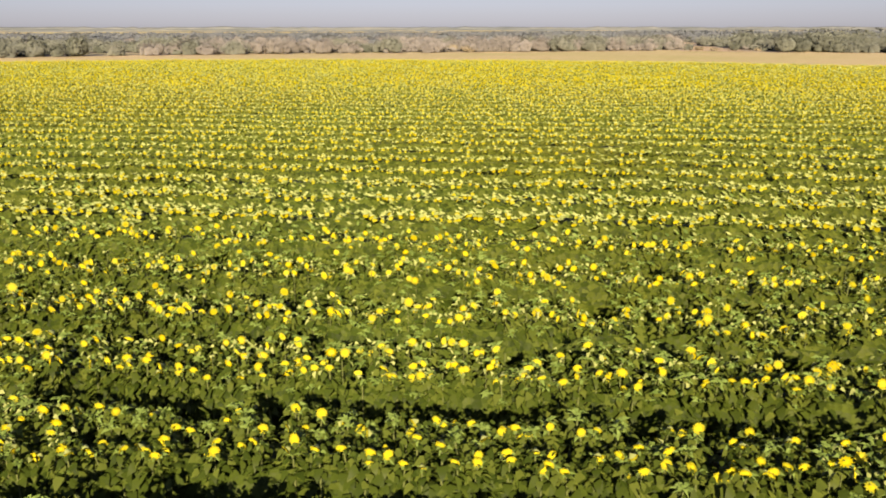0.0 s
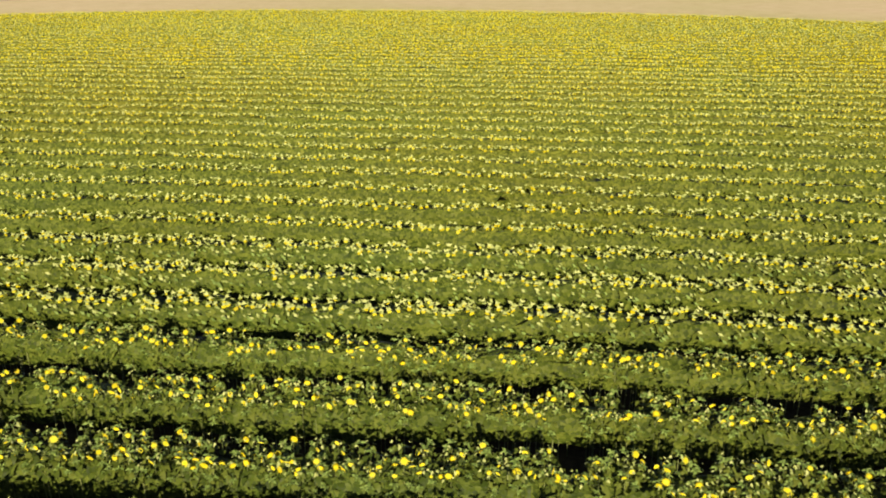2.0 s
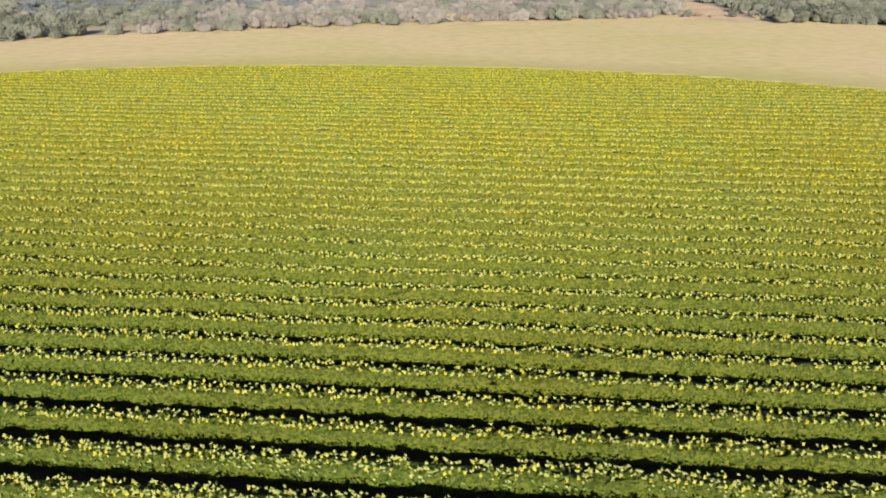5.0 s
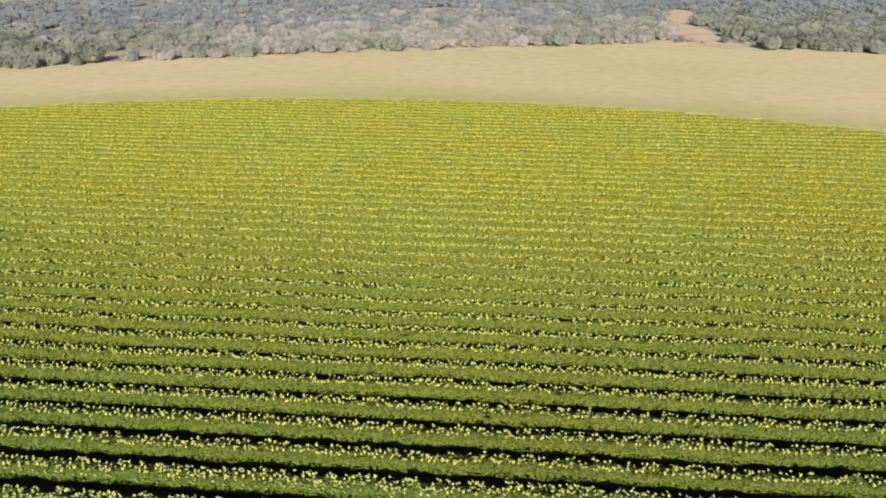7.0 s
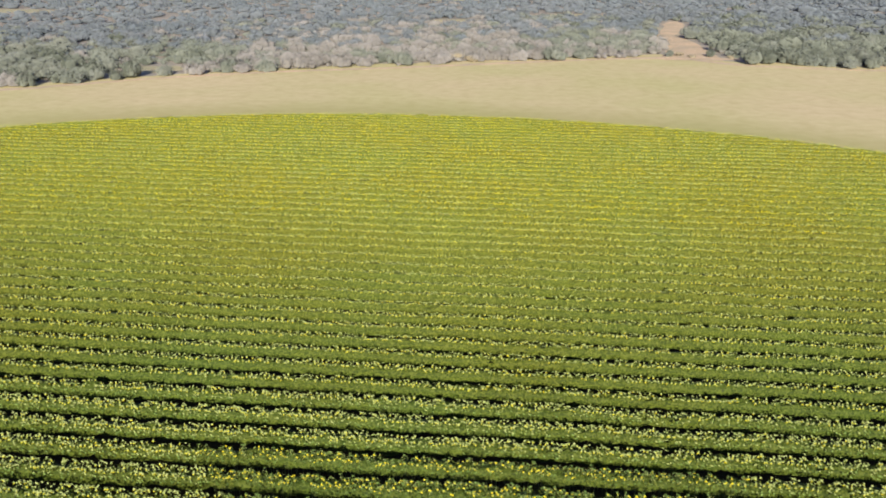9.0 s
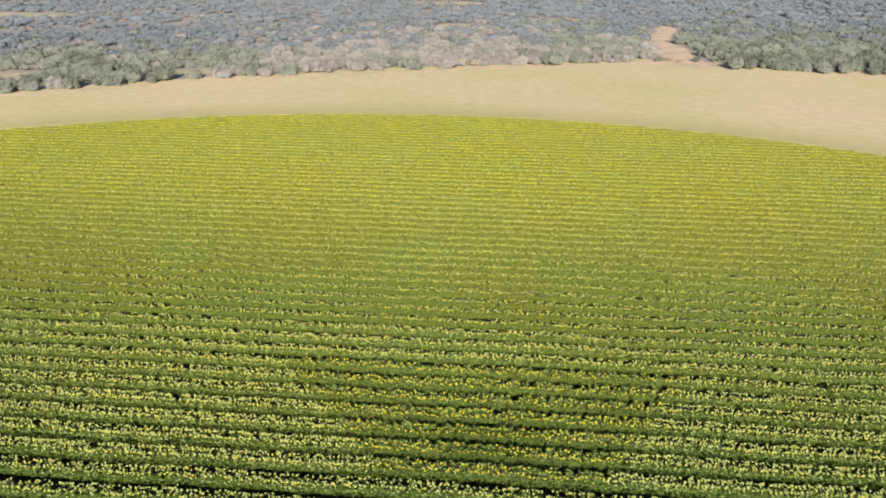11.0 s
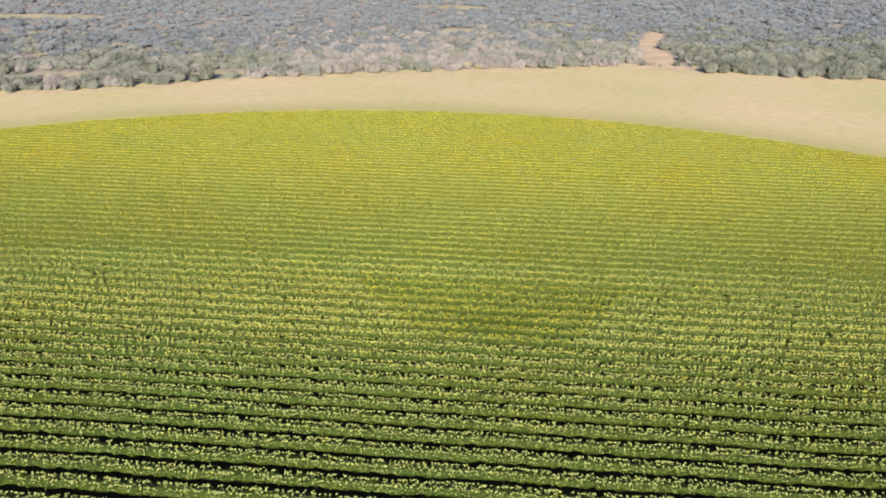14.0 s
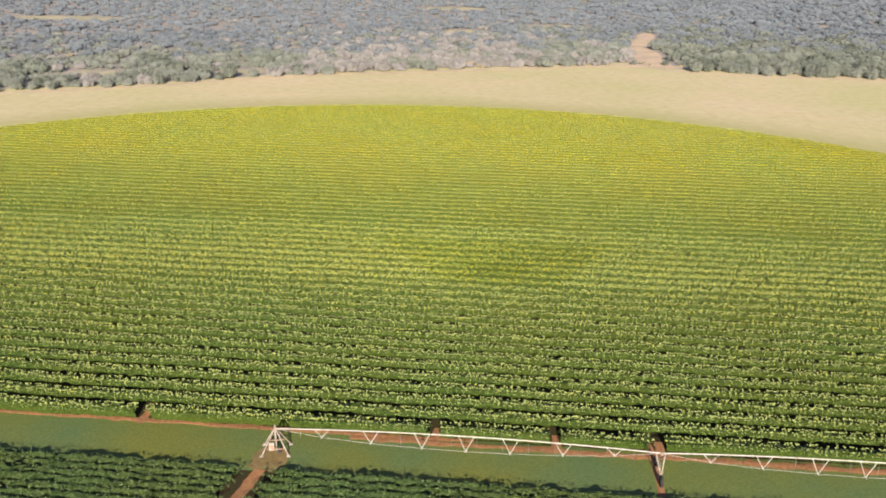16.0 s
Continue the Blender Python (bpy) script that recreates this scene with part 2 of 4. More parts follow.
# ---- mesh helpers ----
def mesh_of(name, verts, tris, index, mats):
    me = bpy.data.meshes.new(name)
    verts, tris = np.asarray(verts, np.float32), np.asarray(tris, np.int32)
    me.vertices.add(len(verts))
    me.vertices.foreach_set("co", verts.ravel())
    me.loops.add(tris.size)
    me.loops.foreach_set("vertex_index", tris.ravel())
    me.polygons.add(len(tris))
    me.polygons.foreach_set("loop_start", np.arange(0, tris.size, 3, dtype=np.int32))
    me.polygons.foreach_set("material_index", np.broadcast_to(np.asarray(index, np.int32), (len(tris),)).copy())
    for m in mats:
        me.materials.append(m)
    me.update(calc_edges=True)
    return me


def join(pieces):
    """Joins (verts, tris, index) pieces."""
    base, vs, ts, ms = 0, [], [], []
    for v, t, m in pieces:
        v, t = np.asarray(v, float), np.asarray(t, int)
        vs.append(v)
        ts.append(t + base)
        ms.append(np.broadcast_to(np.asarray(m), (len(t),)))
        base += len(v)
    return np.concatenate(vs), np.concatenate(ts), np.concatenate(ms)


def stack(template, turns, places):
    """One copy of the template for each turn (3 x 3) and place."""
    v, t, m = template
    n = len(places)
    if n == 0:
        return np.zeros((0, 3)), np.zeros((0, 3), int), np.zeros(0, int)
    vs = np.einsum("nij,kj->nki", turns, v) + places[:, None, :]
    ts = t[None] + (np.arange(n) * len(v))[:, None, None]
    return vs.reshape(-1, 3), ts.reshape(-1, 3), np.tile(m, n)


def turn_z(a):
    c, s, o, i = np.cos(a), np.sin(a), np.zeros_like(a), np.ones_like(a)
    return np.stack([c, -s, o, s, c, o, o, o, i], -1).reshape(-1, 3, 3)


def turn_x(a):
    c, s, o, i = np.cos(a), np.sin(a), np.zeros_like(a), np.ones_like(a)
    return np.stack([i, o, o, o, c, -s, o, s, c], -1).reshape(-1, 3, 3)


def part(name, bm, mat, parent, label=""):
    """Links a bmesh as one mesh object under a thing or under a part."""
    me = bpy.data.meshes.new(name)
    bm.to_mesh(me)
    bm.free()
    me.materials.append(mat)
    ob = new(name, me)
    ob.parent = parent
    return tagged(ob, label)


def part_of(name, piece, mats, parent, label=""):
    ob = new(name, mesh_of(name, *piece, mats))
    ob.parent = parent
    return tagged(ob, label)


def rod(bm, a, b, r1, r2=None, sides=8):
    """A round bar from a to b."""
    a, b = Vector(a), Vector(b)
    m = Matrix.Translation((a + b) / 2) @ (b - a).to_track_quat("Z", "Y").to_matrix().to_4x4()
    bmesh.ops.create_cone(bm, cap_ends=True, segments=sides, radius1=r1, radius2=r1 if r2 is None else r2, depth=(b - a).length, matrix=m)


def box(bm, centre, size, bevel=0.0):
    made = bmesh.ops.create_cube(bm, size=1.0, matrix=Matrix.Translation(centre) @ Matrix.Diagonal((*size, 1)))
    if bevel:
        edges = {e for v in made["verts"] for e in v.link_edges}
        bmesh.ops.bevel(bm, geom=list(edges), offset=bevel, segments=2, affect="EDGES")


def new_bm(build, *args):
    bm = bmesh.new()
    build(bm, *args)
    return bm


# ---- the ground ----
def ground_sheet():
    bm = bmesh.new()
    rings = [0.5, 8, 20, 40, 70, 110, 150, 180, 220, 280, 360, 480, 650, 900, 1300, 1900, 2700, 3700]
    count, last = 96, None
    for r in rings:
        ring = [bm.verts.new((CENTRE[0] + r * math.cos(2 * math.pi * k / count), CENTRE[1] + r * math.sin(2 * math.pi * k / count), 0)) for k in range(count)]
        if last:
            for k in range(count):
                bm.faces.new((last[k], ring[k], ring[(k + 1) % count], last[(k + 1) % count]))
        else:
            bm.faces.new(ring)
        last = ring
    me = bpy.data.meshes.new("ground")
    bm.normal_update()
    bm.to_mesh(me)
    bm.free()
    me.materials.append(ground_m)
    return tagged(new("ground", me), "flat ground, red soil darkened by painted shade in the field and pale dry grass around it", "ground", kind="structure")


ground_sheet()


def strip(name, line, width, height, mat, label, category, ragged=0.35, step=0.8):
    """A strip of ground along a line, with uneven edges and a crowned middle, its rim sunk into the ground."""
    pts = [Vector((*p, 0)) for p in line]
    widths = width if isinstance(width, tuple) else (width,) * len(pts)
    fine, wide = [], []
    for a, b, wa, wb in zip(pts, pts[1:], widths, widths[1:]):
        n = max(1, int((b - a).length / step))
        fine += [a.lerp(b, k / n) for k in range(n)]
        wide += [wa + (wb - wa) * k / n for k in range(n)]
    fine.append(pts[-1])
    wide.append(widths[-1])
    bm, last = bmesh.new(), None
    for k, p in enumerate(fine):
        d = (fine[min(k + 1, len(fine) - 1)] - fine[max(k - 1, 0)]).normalized()
        side = Vector((-d.y, d.x, 0))
        row = []
        for s, z in ((-0.5, -0.02), (-0.42, height * 0.7), (-0.15, height), (0.15, height), (0.42, height * 0.7), (0.5, -0.02)):
            jag = ragged * noise.noise(Vector((p.x * 0.7, p.y * 0.7, s * 9))) if abs(s) > 0.3 else 0.0
            rise = 0.012 * noise.noise(Vector((p.x * 0.5, p.y * 0.5, s * 5))) if z > 0 else 0.0
            row.append(bm.verts.new(p + side * (s * wide[k] + jag * (1 if s > 0 else -1)) + Vector((0, 0, z + rise))))
        if last:
            for i in range(5):
                bm.faces.new((last[i], last[i + 1], row[i + 1], row[i]))
        last = row
    bmesh.ops.recalc_face_normals(bm, faces=bm.faces)
    me = bpy.data.meshes.new(name)
    bm.to_mesh(me)
    bm.free()
    me.materials.append(mat)
    return tagged(new(name, me), label, category, kind="structure")


SLOPE = -0.015  # the rows run a little off the x axis


def lane_y(x, y0):
    return y0 + SLOPE * (x + 5)


strip("lane", [(x, lane_y(x, -39.0)) for x in range(-110, 106, 5)], 7.6, 0.05, lane_m, "smooth green grass lane beside the irrigation pipe", "lane", 0.3)
strip("trim", [(x, lane_y(x, -35.55)) for x in range(-110, 0, 3)], 0.75, 0.075, red_m, "bare red soil edge along the sunflower rows", "soil", 0.35)
strip("trim", [(x, lane_y(x, -36.3)) for x in range(-14, 100, 3)], 1.05, 0.07, red_m, "bare red soil strip beside the green lane", "soil", 0.6)


for x0 in (-35.4, -5.8, 5.8, 15.6):
    strip("track", [(x0, lane_y(x0, -36.2)), (x0 + 0.1, lane_y(x0, -35.0)), (x0 + 0.15, lane_y(x0, -33.7))], 0.95, 0.08, red_m, "bare red soil where a wheel rut enters the crop", "track", 0.2, 0.4)

BUSH_X = (-420, -220, -155, -118, -97, -83, -62, -20, 20, 50, 67, 90, 127, 200, 480)
BUSH_Y = (40, 118, 154, 172, 188, 197, 209, 226, 241, 252, 236, 231, 225, 214, 150)


def bush_edge(x):
    return np.interp(x, BUSH_X, BUSH_Y)


# sandy tracks: along the foot of the bush, and one that leads into it
strip("road", [(x, float(bush_edge(x)) - 5.0 + 1.5 * math.sin(x * 0.05)) for x in range(-230, 240, 6)], 3.4, 0.05, sand_m,
      "faint sandy track along the foot of the bush", "track", 1.4, 2.0)
TRAIL_Y, TRAIL_X, TRAIL_W = (240, 250, 268, 286, 313, 338, 354, 372, 390), (57, 57.5, 60, 61.5, 61, 65, 69.5, 73, 76), (20.0, 19.0, 15.0, 13.0, 10.0, 9.0, 9.5, 11.0, 5.0)
strip("road", list(zip(TRAIL_X, TRAIL_Y)), TRAIL_W, 0.06, sand_m, "pale orange sand track that leads into the bush", "track", 2.0, 2.0)
strip("road", [(20, 238), (36, 243), (50, 246), (66, 245), (84, 238), (110, 231), (150, 222)], (2.0, 4.0, 6.0, 6.0, 4.5, 3.5, 2.5), 0.075, sand_m, "worn sandy turning place at the edge of the bush", "track", 1.2, 2.0)
CLEARINGS = ((-27, 377, 13, 15), (-280, 415, 42, 16), (-45, 556, 26, 22), (-100, 203, 8, 9), (-150, 188, 14, 11), (128, 262, 9, 8), (30, 420, 22, 12))
for cx, cy, rx, ry in CLEARINGS:
    strip("ground", [(cx - rx, cy - 0.2 * ry), (cx - 0.5 * rx, cy), (cx + 0.4 * rx, cy + 0.1 * ry), (cx + rx, cy)], (0.5 * ry, 1.7 * ry, 1.8 * ry, 0.5 * ry), 0.08, clearing_m,
          "pale dry grass clearing in the bush", "clearing", 2.5, 2.0)


def bush_floor():
    """Grey leaf litter under the bush."""
    bm, last = bmesh.new(), None
    for x in range(-420, 481, 6):
        near = float(bush_edge(x)) + 3.0 + 3.0 * noise.noise(Vector((x * 0.08, 3, 0)))
        row = [bm.verts.new((x, near, -0.02)), bm.verts.new((x, near + 1.5, 0.02)), bm.verts.new((x, near + 80, 0.03)), bm.verts.new((x, near + 320, 0.03)), bm.verts.new((x, near + 640, 0.02))]
        if last:
            for i in range(4):
                bm.faces.new((last[i], row[i], row[i + 1], last[i + 1]))
        last = row
    bm.normal_update()
    me = bpy.data.meshes.new("ground")
    bm.to_mesh(me)
    bm.free()
    me.materials.append(litter_m)
    return tagged(new("ground", me), "grey-brown leaf litter and dry earth under the bush", "ground", kind="structure")


bush_floor()


# ---- sunflowers: templates ----
def leaf(base, az, length, width, rise, droop, fine):
    """A heart-shaped leaf that leaves base in direction az, folded along its midrib."""
    out, side, up = np.array([math.cos(az), math.sin(az), 0]), np.array([-math.sin(az), math.cos(az), 0]), np.array([0, 0, 1.0])
    base = np.asarray(base, float)
    roll = 0.7 * math.sin(az * 37.0 + base[2] * 91.0)
    side = side * math.cos(roll) + up * math.sin(roll)

    def rib(s):
        return base + out * (s * length) + up * (rise * s * length - droop * s * s * length)

    if not fine:
        v = [base, rib(0.45) + side * width * 0.5 + up * 0.02, rib(0.45) - side * width * 0.5 + up * 0.02, rib(1.0)]
        return np.array(v), np.array([(0, 2, 1), (1, 2, 3)])
    outline = ((0.0, 0.0), (0.06, 0.42), (0.45, 0.48), (0.78, 0.24), (1.0, 0.0))
    v = [rib(q) + side * (w * width) + up * (0.12 * w * width) for q, w in outline]
    v += [rib(q) - side * (w * width) + up * (0.12 * w * width) for q, w in outline[3:0:-1]]
    return np.array(v), np.array([(0, 7, 1), (1, 7, 6), (1, 6, 2), (2, 6, 5), (2, 5, 3), (3, 5, 4)])


def tube(points, radii, sides=3):
    v, t = [], []
    for (x, y, z), r in zip(points, radii):
        for k in range(sides):
            a = 2 * math.pi * k / sides
            v.append((x + r * math.cos(a), y + r * math.sin(a), z))
    for i in range(len(points) - 1):
        for k in range(sides):
            a, b = i * sides + k, i * sides + (k + 1) % sides
            t += [(a, b, b + sides), (a, b + sides, a + sides)]
    return np.array(v), np.array(t)


def foliage(r, count, size, fine, low=0.25, top=1.4, pale=True):
    """The leaves of one plant; material 0."""
    out, az = [], r.random() * 6.28
    for k in range(count):
        f = (k + 0.5) / count
        az += 2.4 + r.normal() * 0.3
        z = low + (top - low) * f ** 0.62
        length = size * (0.75 + 0.45 * math.sin(math.pi * min(1, f * 0.9 + 0.15))) * (1 - 0.38 * f) * r.uniform(0.85, 1.2)
        reach = 0.02 + 0.17 * r.random()
        base = (reach * math.cos(az), reach * math.sin(az), z)
        v, t = leaf(base, az, length, length * r.uniform(0.85, 1.05), r.uniform(0.05, 0.75), r.uniform(0.35, 1.45), fine)
        out.append((v, t, 3 if pale and f > 0.84 else 0))
    return join(out)


def star(r, outer, inner, points, depth):
    """A ring of petals that faces -y."""
    v, t = [(0, 0, 0)], []
    for k in range(2 * points):
        a = math.pi * k / points
        q = (outer * r.uniform(0.88, 1.08)) if k % 2 == 0 else inner
        v.append((q * math.cos(a), -depth * (1 if k % 2 == 0 else 0.3) * r.uniform(0.5, 1.4), q * math.sin(a)))
    for k in range(2 * points):
        t.append((0, 1 + k, 1 + (k + 1) % (2 * points)))
    return np.array(v, float), np.array(t)


def dome(radius, sides, lift):
    v = [(0, -lift, 0)] + [(radius * math.cos(2 * math.pi * k / sides), -lift * 0.35, radius * math.sin(2 * math.pi * k / sides)) for k in range(sides)]
    return np.array(v, float), np.array([(0, 1 + k, 1 + (k + 1) % sides) for k in range(sides)])


def cup(radius, sides, depth):
    v = [(0, depth, -0.01)] + [(radius * math.cos(2 * math.pi * k / sides), 0.004, radius * math.sin(2 * math.pi * k / sides)) for k in range(sides)]
    return np.array(v, float), np.array([(0, 1 + (k + 1) % sides, 1 + k) for k in range(sides)])


def head(r, level):
    """A flower head at the origin that faces -y; materials 1 petals, 2 disc, 0 back."""
    size = 0.082 * r.uniform(0.92, 1.08)
    if level == 0:
        pieces = [(*star(r, size, size * 0.72, 11, 0.016), 1), (*dome(size * 0.5, 8, 0.022), 2), (*cup(size * 0.72, 6, 0.06), 3)]
    elif level == 1:
        pieces = [(*star(r, size * 0.95, size * 0.82, 3, 0.012), 1)]
    else:
        pieces = [(*star(r, size * 1.2, size * 1.1, 2, 0.012), 1)]
    return join(pieces)


def bud(r, level):
    """A star of pale young leaves round a closed bud; material 3 far off, 5 near."""
    if level:
        v, t = star(r, (0, 0.112, 0.145)[level], (0, 0.05, 0.075)[level], (0, 3, 3)[level], 0.03)
        v = v @ np.array(Euler((-1.2 + r.normal() * 0.2, 0, 0)).to_matrix()).T
        return v, t, np.full(len(t), 3)
    out = []
    for k in range(7):
        a = 6.283 * k / 7 + r.normal() * 0.3
        v, t = leaf((0, 0, -0.02), a, r.uniform(0.10, 0.165), 0.062, r.uniform(0.35, 1.0), 0.5, False)
        out.append((v, t, 5))
    v, t = dome(0.035, 6, 0.03)
    out.append((v[:, [0, 2, 1]] * (1, 1, -1), t, 5))
    return join(out)


CROP_MATS = [leaf_m, petal_m, disc_m, bud_m, stem_m, young_m]
kit = np.random.default_rng(21)
FOLIAGE = [[foliage(kit, 21, 0.135, True, 0.72) for _ in range(7)],
           [foliage(kit, 2, 0.20, False, 1.06) for _ in range(7)],
           []]
HEAD = [[head(kit, k) for _ in range(6)] for k in range(3)]
BUDS = [[bud(kit, k) for _ in range(5)] for k in range(3)]
SPRIG = [join([(star(kit, 0.10, 0.052, 2, 0.02)[0] @ np.array(Euler((-0.8, 0.5, 0)).to_matrix()).T, star(kit, 0.10, 0.052, 2, 0.02)[1], m)]) for m in (3, 5)]
STEM = join([(*tube([(0, 0, 0), (0.01, 0, 0.7), (0, 0.01, 1.32)], (0.016, 0.013, 0.009)), 4)])

PITCH, FIRST = 2.53, -35.1
NOTCHES = [(14.6, 35.2, 1.3), (14.9, 45.4, 1.0), (4.7, 46.2, 1.0), (37.2, 6.7, 1.2), (-40.5, 35.4, 1.0), (28.0, 17.6, 1.2), (18.3, 40.8, 0.9),
           (13.3, 50.6, 1.0), (-20.8, 46.8, 0.8), (-34.6, 39.8, 1.0), (-45.6, -9.7, 0.9), (11.5, -20.6, 1.0),
           (-35.4, -34.6, 1.15), (-5.8, -34.9, 0.95), (5.8, -35.1, 1.0), (15.6, -35.2, 1.1)]


def soft(x, y, scale, seed):
    """Smooth noise, -1 to 1, as a sum of waves."""
    r, out = np.random.default_rng(seed), 0.0
    for _ in range(7):
        a, k = r.random() * 6.283, scale * r.uniform(0.5, 1.8)
        out = out + np.sin((x * math.cos(a) + y * math.sin(a)) * k + r.random() * 6.283)
    return out / 4.0


def plant_places():
    """Places of all sunflowers: x, y, and whether each one blooms."""
    xs, ys, bl = [], [], []
    r = np.random.default_rng(3)
    for k in range(70):
        mid = FIRST + PITCH * k
        reach = 11 + 0.555 * (mid + 108)
        n = int(2 * reach * (16.0 if 2 < mid < 12 else 13.0 if 10 < mid < 24 else 11.0 if mid < 60 else 12.5))
        x = -12 + np.linspace(-reach, reach, n) + r.normal(0, 0.07, n)
        # each bed holds two lines of plants and a few stray ones between them
        line = np.choose(r.integers(0, 20, n) // 2, (0, 0, 0, 0, 1, 1, 1 if mid > 18 else 2, 2, 2, 2))
        two = np.choose(line, (-0.44, r.uniform(-0.3, 0.25, n), 0.38)) * np.interp(mid, (17, 22, 45), (1.0, 0.84, 0.68))
        y = mid + SLOPE * (x + 5) + two + r.normal(0, 0.055, n) + 0.15 * soft(x, mid + 0 * x, 0.25, 5) + 0.05 * soft(x, mid + 0 * x, 1.2, 6)
        keep = np.hypot(x - ROUND[0], y - ROUND[1]) < RADIUS + 0.7 * soft(x, y, 0.2, 8) - r.exponential(0.9, n)
        for nx, ny, w in NOTCHES:
            keep &= ~((np.abs(x - nx) < w * (0.24 if ny > -30 else 0.5)) & (np.abs(y - ny) < 1.3))
        keep &= ~((soft(x, y * 3, 1.1, 12) > 1.55) & (r.random(n) < 0.85))
        keep &= r.random(n) > 0.05 + 0.12 * np.clip((y - 72) / 25, 0, 1)
        rim = RADIUS - np.hypot(x - ROUND[0], y - ROUND[1])
        keep &= (rim > 3.2) | (r.random(n) < 0.45)
        x, y, line, rim = x[keep], y[keep], line[keep], rim[keep]
        # bloom share along y, set to fit the camera's views
        gain = np.interp(y, [-35, -12, 5, 14, 30, 60, 140], [0.10, 0.22, 1.05, 0.90, 0.62, 0.64, 0.76]) + 0.22 * soft(x, y, 0.07, 14) + 0.12 * soft(x, y, 0.5, 15)
        chance = np.clip(np.choose(line, (0.90, 0.80, 0.58)) * gain, 0.05, 0.96) * np.interp(rim, (0, 5), (0.25, 1.0))
        xs.append(x), ys.append(y), bl.append(r.random(len(x)) < chance)
    return np.concatenate(xs), np.concatenate(ys), np.concatenate(bl)


PX, PY, BLOOM = plant_places()
SINGLE = (PY > 4.2) & (PY < 14.2) & (np.abs(PX + 0.9 + 0.08 * (PY - 5)) < 3.0 + 0.42 * (PY - 4))
keepers = np.flatnonzero(SINGLE)
SINGLE[keepers[np.argsort(PY[keepers])[300:]]] = False
NEAR = ~SINGLE & (PY < 19) & (PY > 1.5) & (np.abs(PX + 0.08 * PY) < 5 + 0.6 * (PY + 3))
FAR = PY + 6 * soft(PX, PY, 0.8, 23) > 70
MID = ~SINGLE & ~NEAR & ~FAR


def crop(select, level, seed):
    r, pieces = np.random.default_rng(seed), []
    idx = np.flatnonzero(select)
    n = len(idx)
    tall = r.normal(1.0, 0.055 if level == 0 else 0.022, n) + 0.04 * soft(PX[idx], PY[idx], 0.3, 17)
    tall *= np.interp(RADIUS - np.hypot(PX[idx] - ROUND[0], PY[idx] - ROUND[1]), (0.0, 3.6), (0.62, 1.0))
    place = np.stack([PX[idx], PY[idx], np.zeros(n)], 1)
    size = tall[:, None, None]
    kind = r.integers(0, 1000, n)
    spin = turn_z(r.random(n) * 6.283) * size
    for k, f in enumerate(FOLIAGE[level]):
        m = kind % len(FOLIAGE[level]) == k
        pieces.append(stack(f, spin[m], place[m]))
    if level == 0:
        pieces.append(stack(STEM, spin, place))
    top = place + np.stack([r.normal(0, 0.05, n), -0.05 + r.normal(0, 0.05, n), tall * (r.uniform(1.24, 1.50, n) if level == 0 else r.uniform(1.33, 1.44, n))], 1)
    nod = turn_z(r.normal(0, 0.5, n)) @ turn_x(r.normal(0.22 if level == 0 else 0.42, 0.3, n))
    nod *= r.uniform(0.78, 1.14, n)[:, None, None]
    b = BLOOM[idx]
    for k, h in enumerate(HEAD[level]):
        m = b & (kind % len(HEAD[level]) == k)
        pieces.append(stack(h, nod[m], top[m]))
    tuft = turn_z(r.random(n) * 6.283 if level == 0 else r.normal(0, 0.6, n)) * np.interp(place[:, 1], (-30, 0, 20), (1.1, 1.05, 0.95))[:, None, None]
    for k, h in enumerate(BUDS[level]):
        m = (kind % len(BUDS[level]) == k) & (~b | (level == 1) | ((level == 0) & (kind % 7 < 5)))
        pieces.append(stack(h, tuft[m], top[m] + ((0, 0.0, 0.06) if level else (0, 0.09, 0.0))))
    if level == 1:
        # young leaves that stand out of the front shoulder of the bed
        for j, (low, high) in enumerate(((-0.32, -0.08), (-0.48, -0.24), (0.05, 0.28))):
            m = (place[:, 1] < 26) & (r.random(n) < (0.75, 0.65, 0.5)[j])
            out = r.uniform(low, high, m.sum())
            at = place[m] + np.stack([r.normal(0, 0.12, m.sum()), out, tall[m] * (1.36 + 0.66 * np.minimum(out, 0) + r.normal(0, 0.04, m.sum()))], 1)
            pieces.append(stack(SPRIG[j % 2], turn_z(r.normal(0, 0.6, m.sum())) * r.uniform(0.7, 1.1, m.sum())[:, None, None], at))
    if level == 0:
        for j in range(5):
            m = (kind % 5 == j) & (r.random(n) < 0.85)
            out = r.uniform(-0.34, -0.06, m.sum())
            at = place[m] + np.stack([r.normal(0, 0.12, m.sum()), out, tall[m] * (1.34 + 0.75 * out + r.normal(0, 0.05, m.sum()))], 1)
            pieces.append(stack(BUDS[0][j], turn_z(r.random(m.sum()) * 6.283) * r.uniform(0.7, 1.0, m.sum())[:, None, None], at))
    return join(pieces)


def field(name, select, level, seed, label):
    ob = new(name, mesh_of(name, *crop(select, level, seed), CROP_MATS))
    return tagged(ob, label, "crop", kind="stuff")


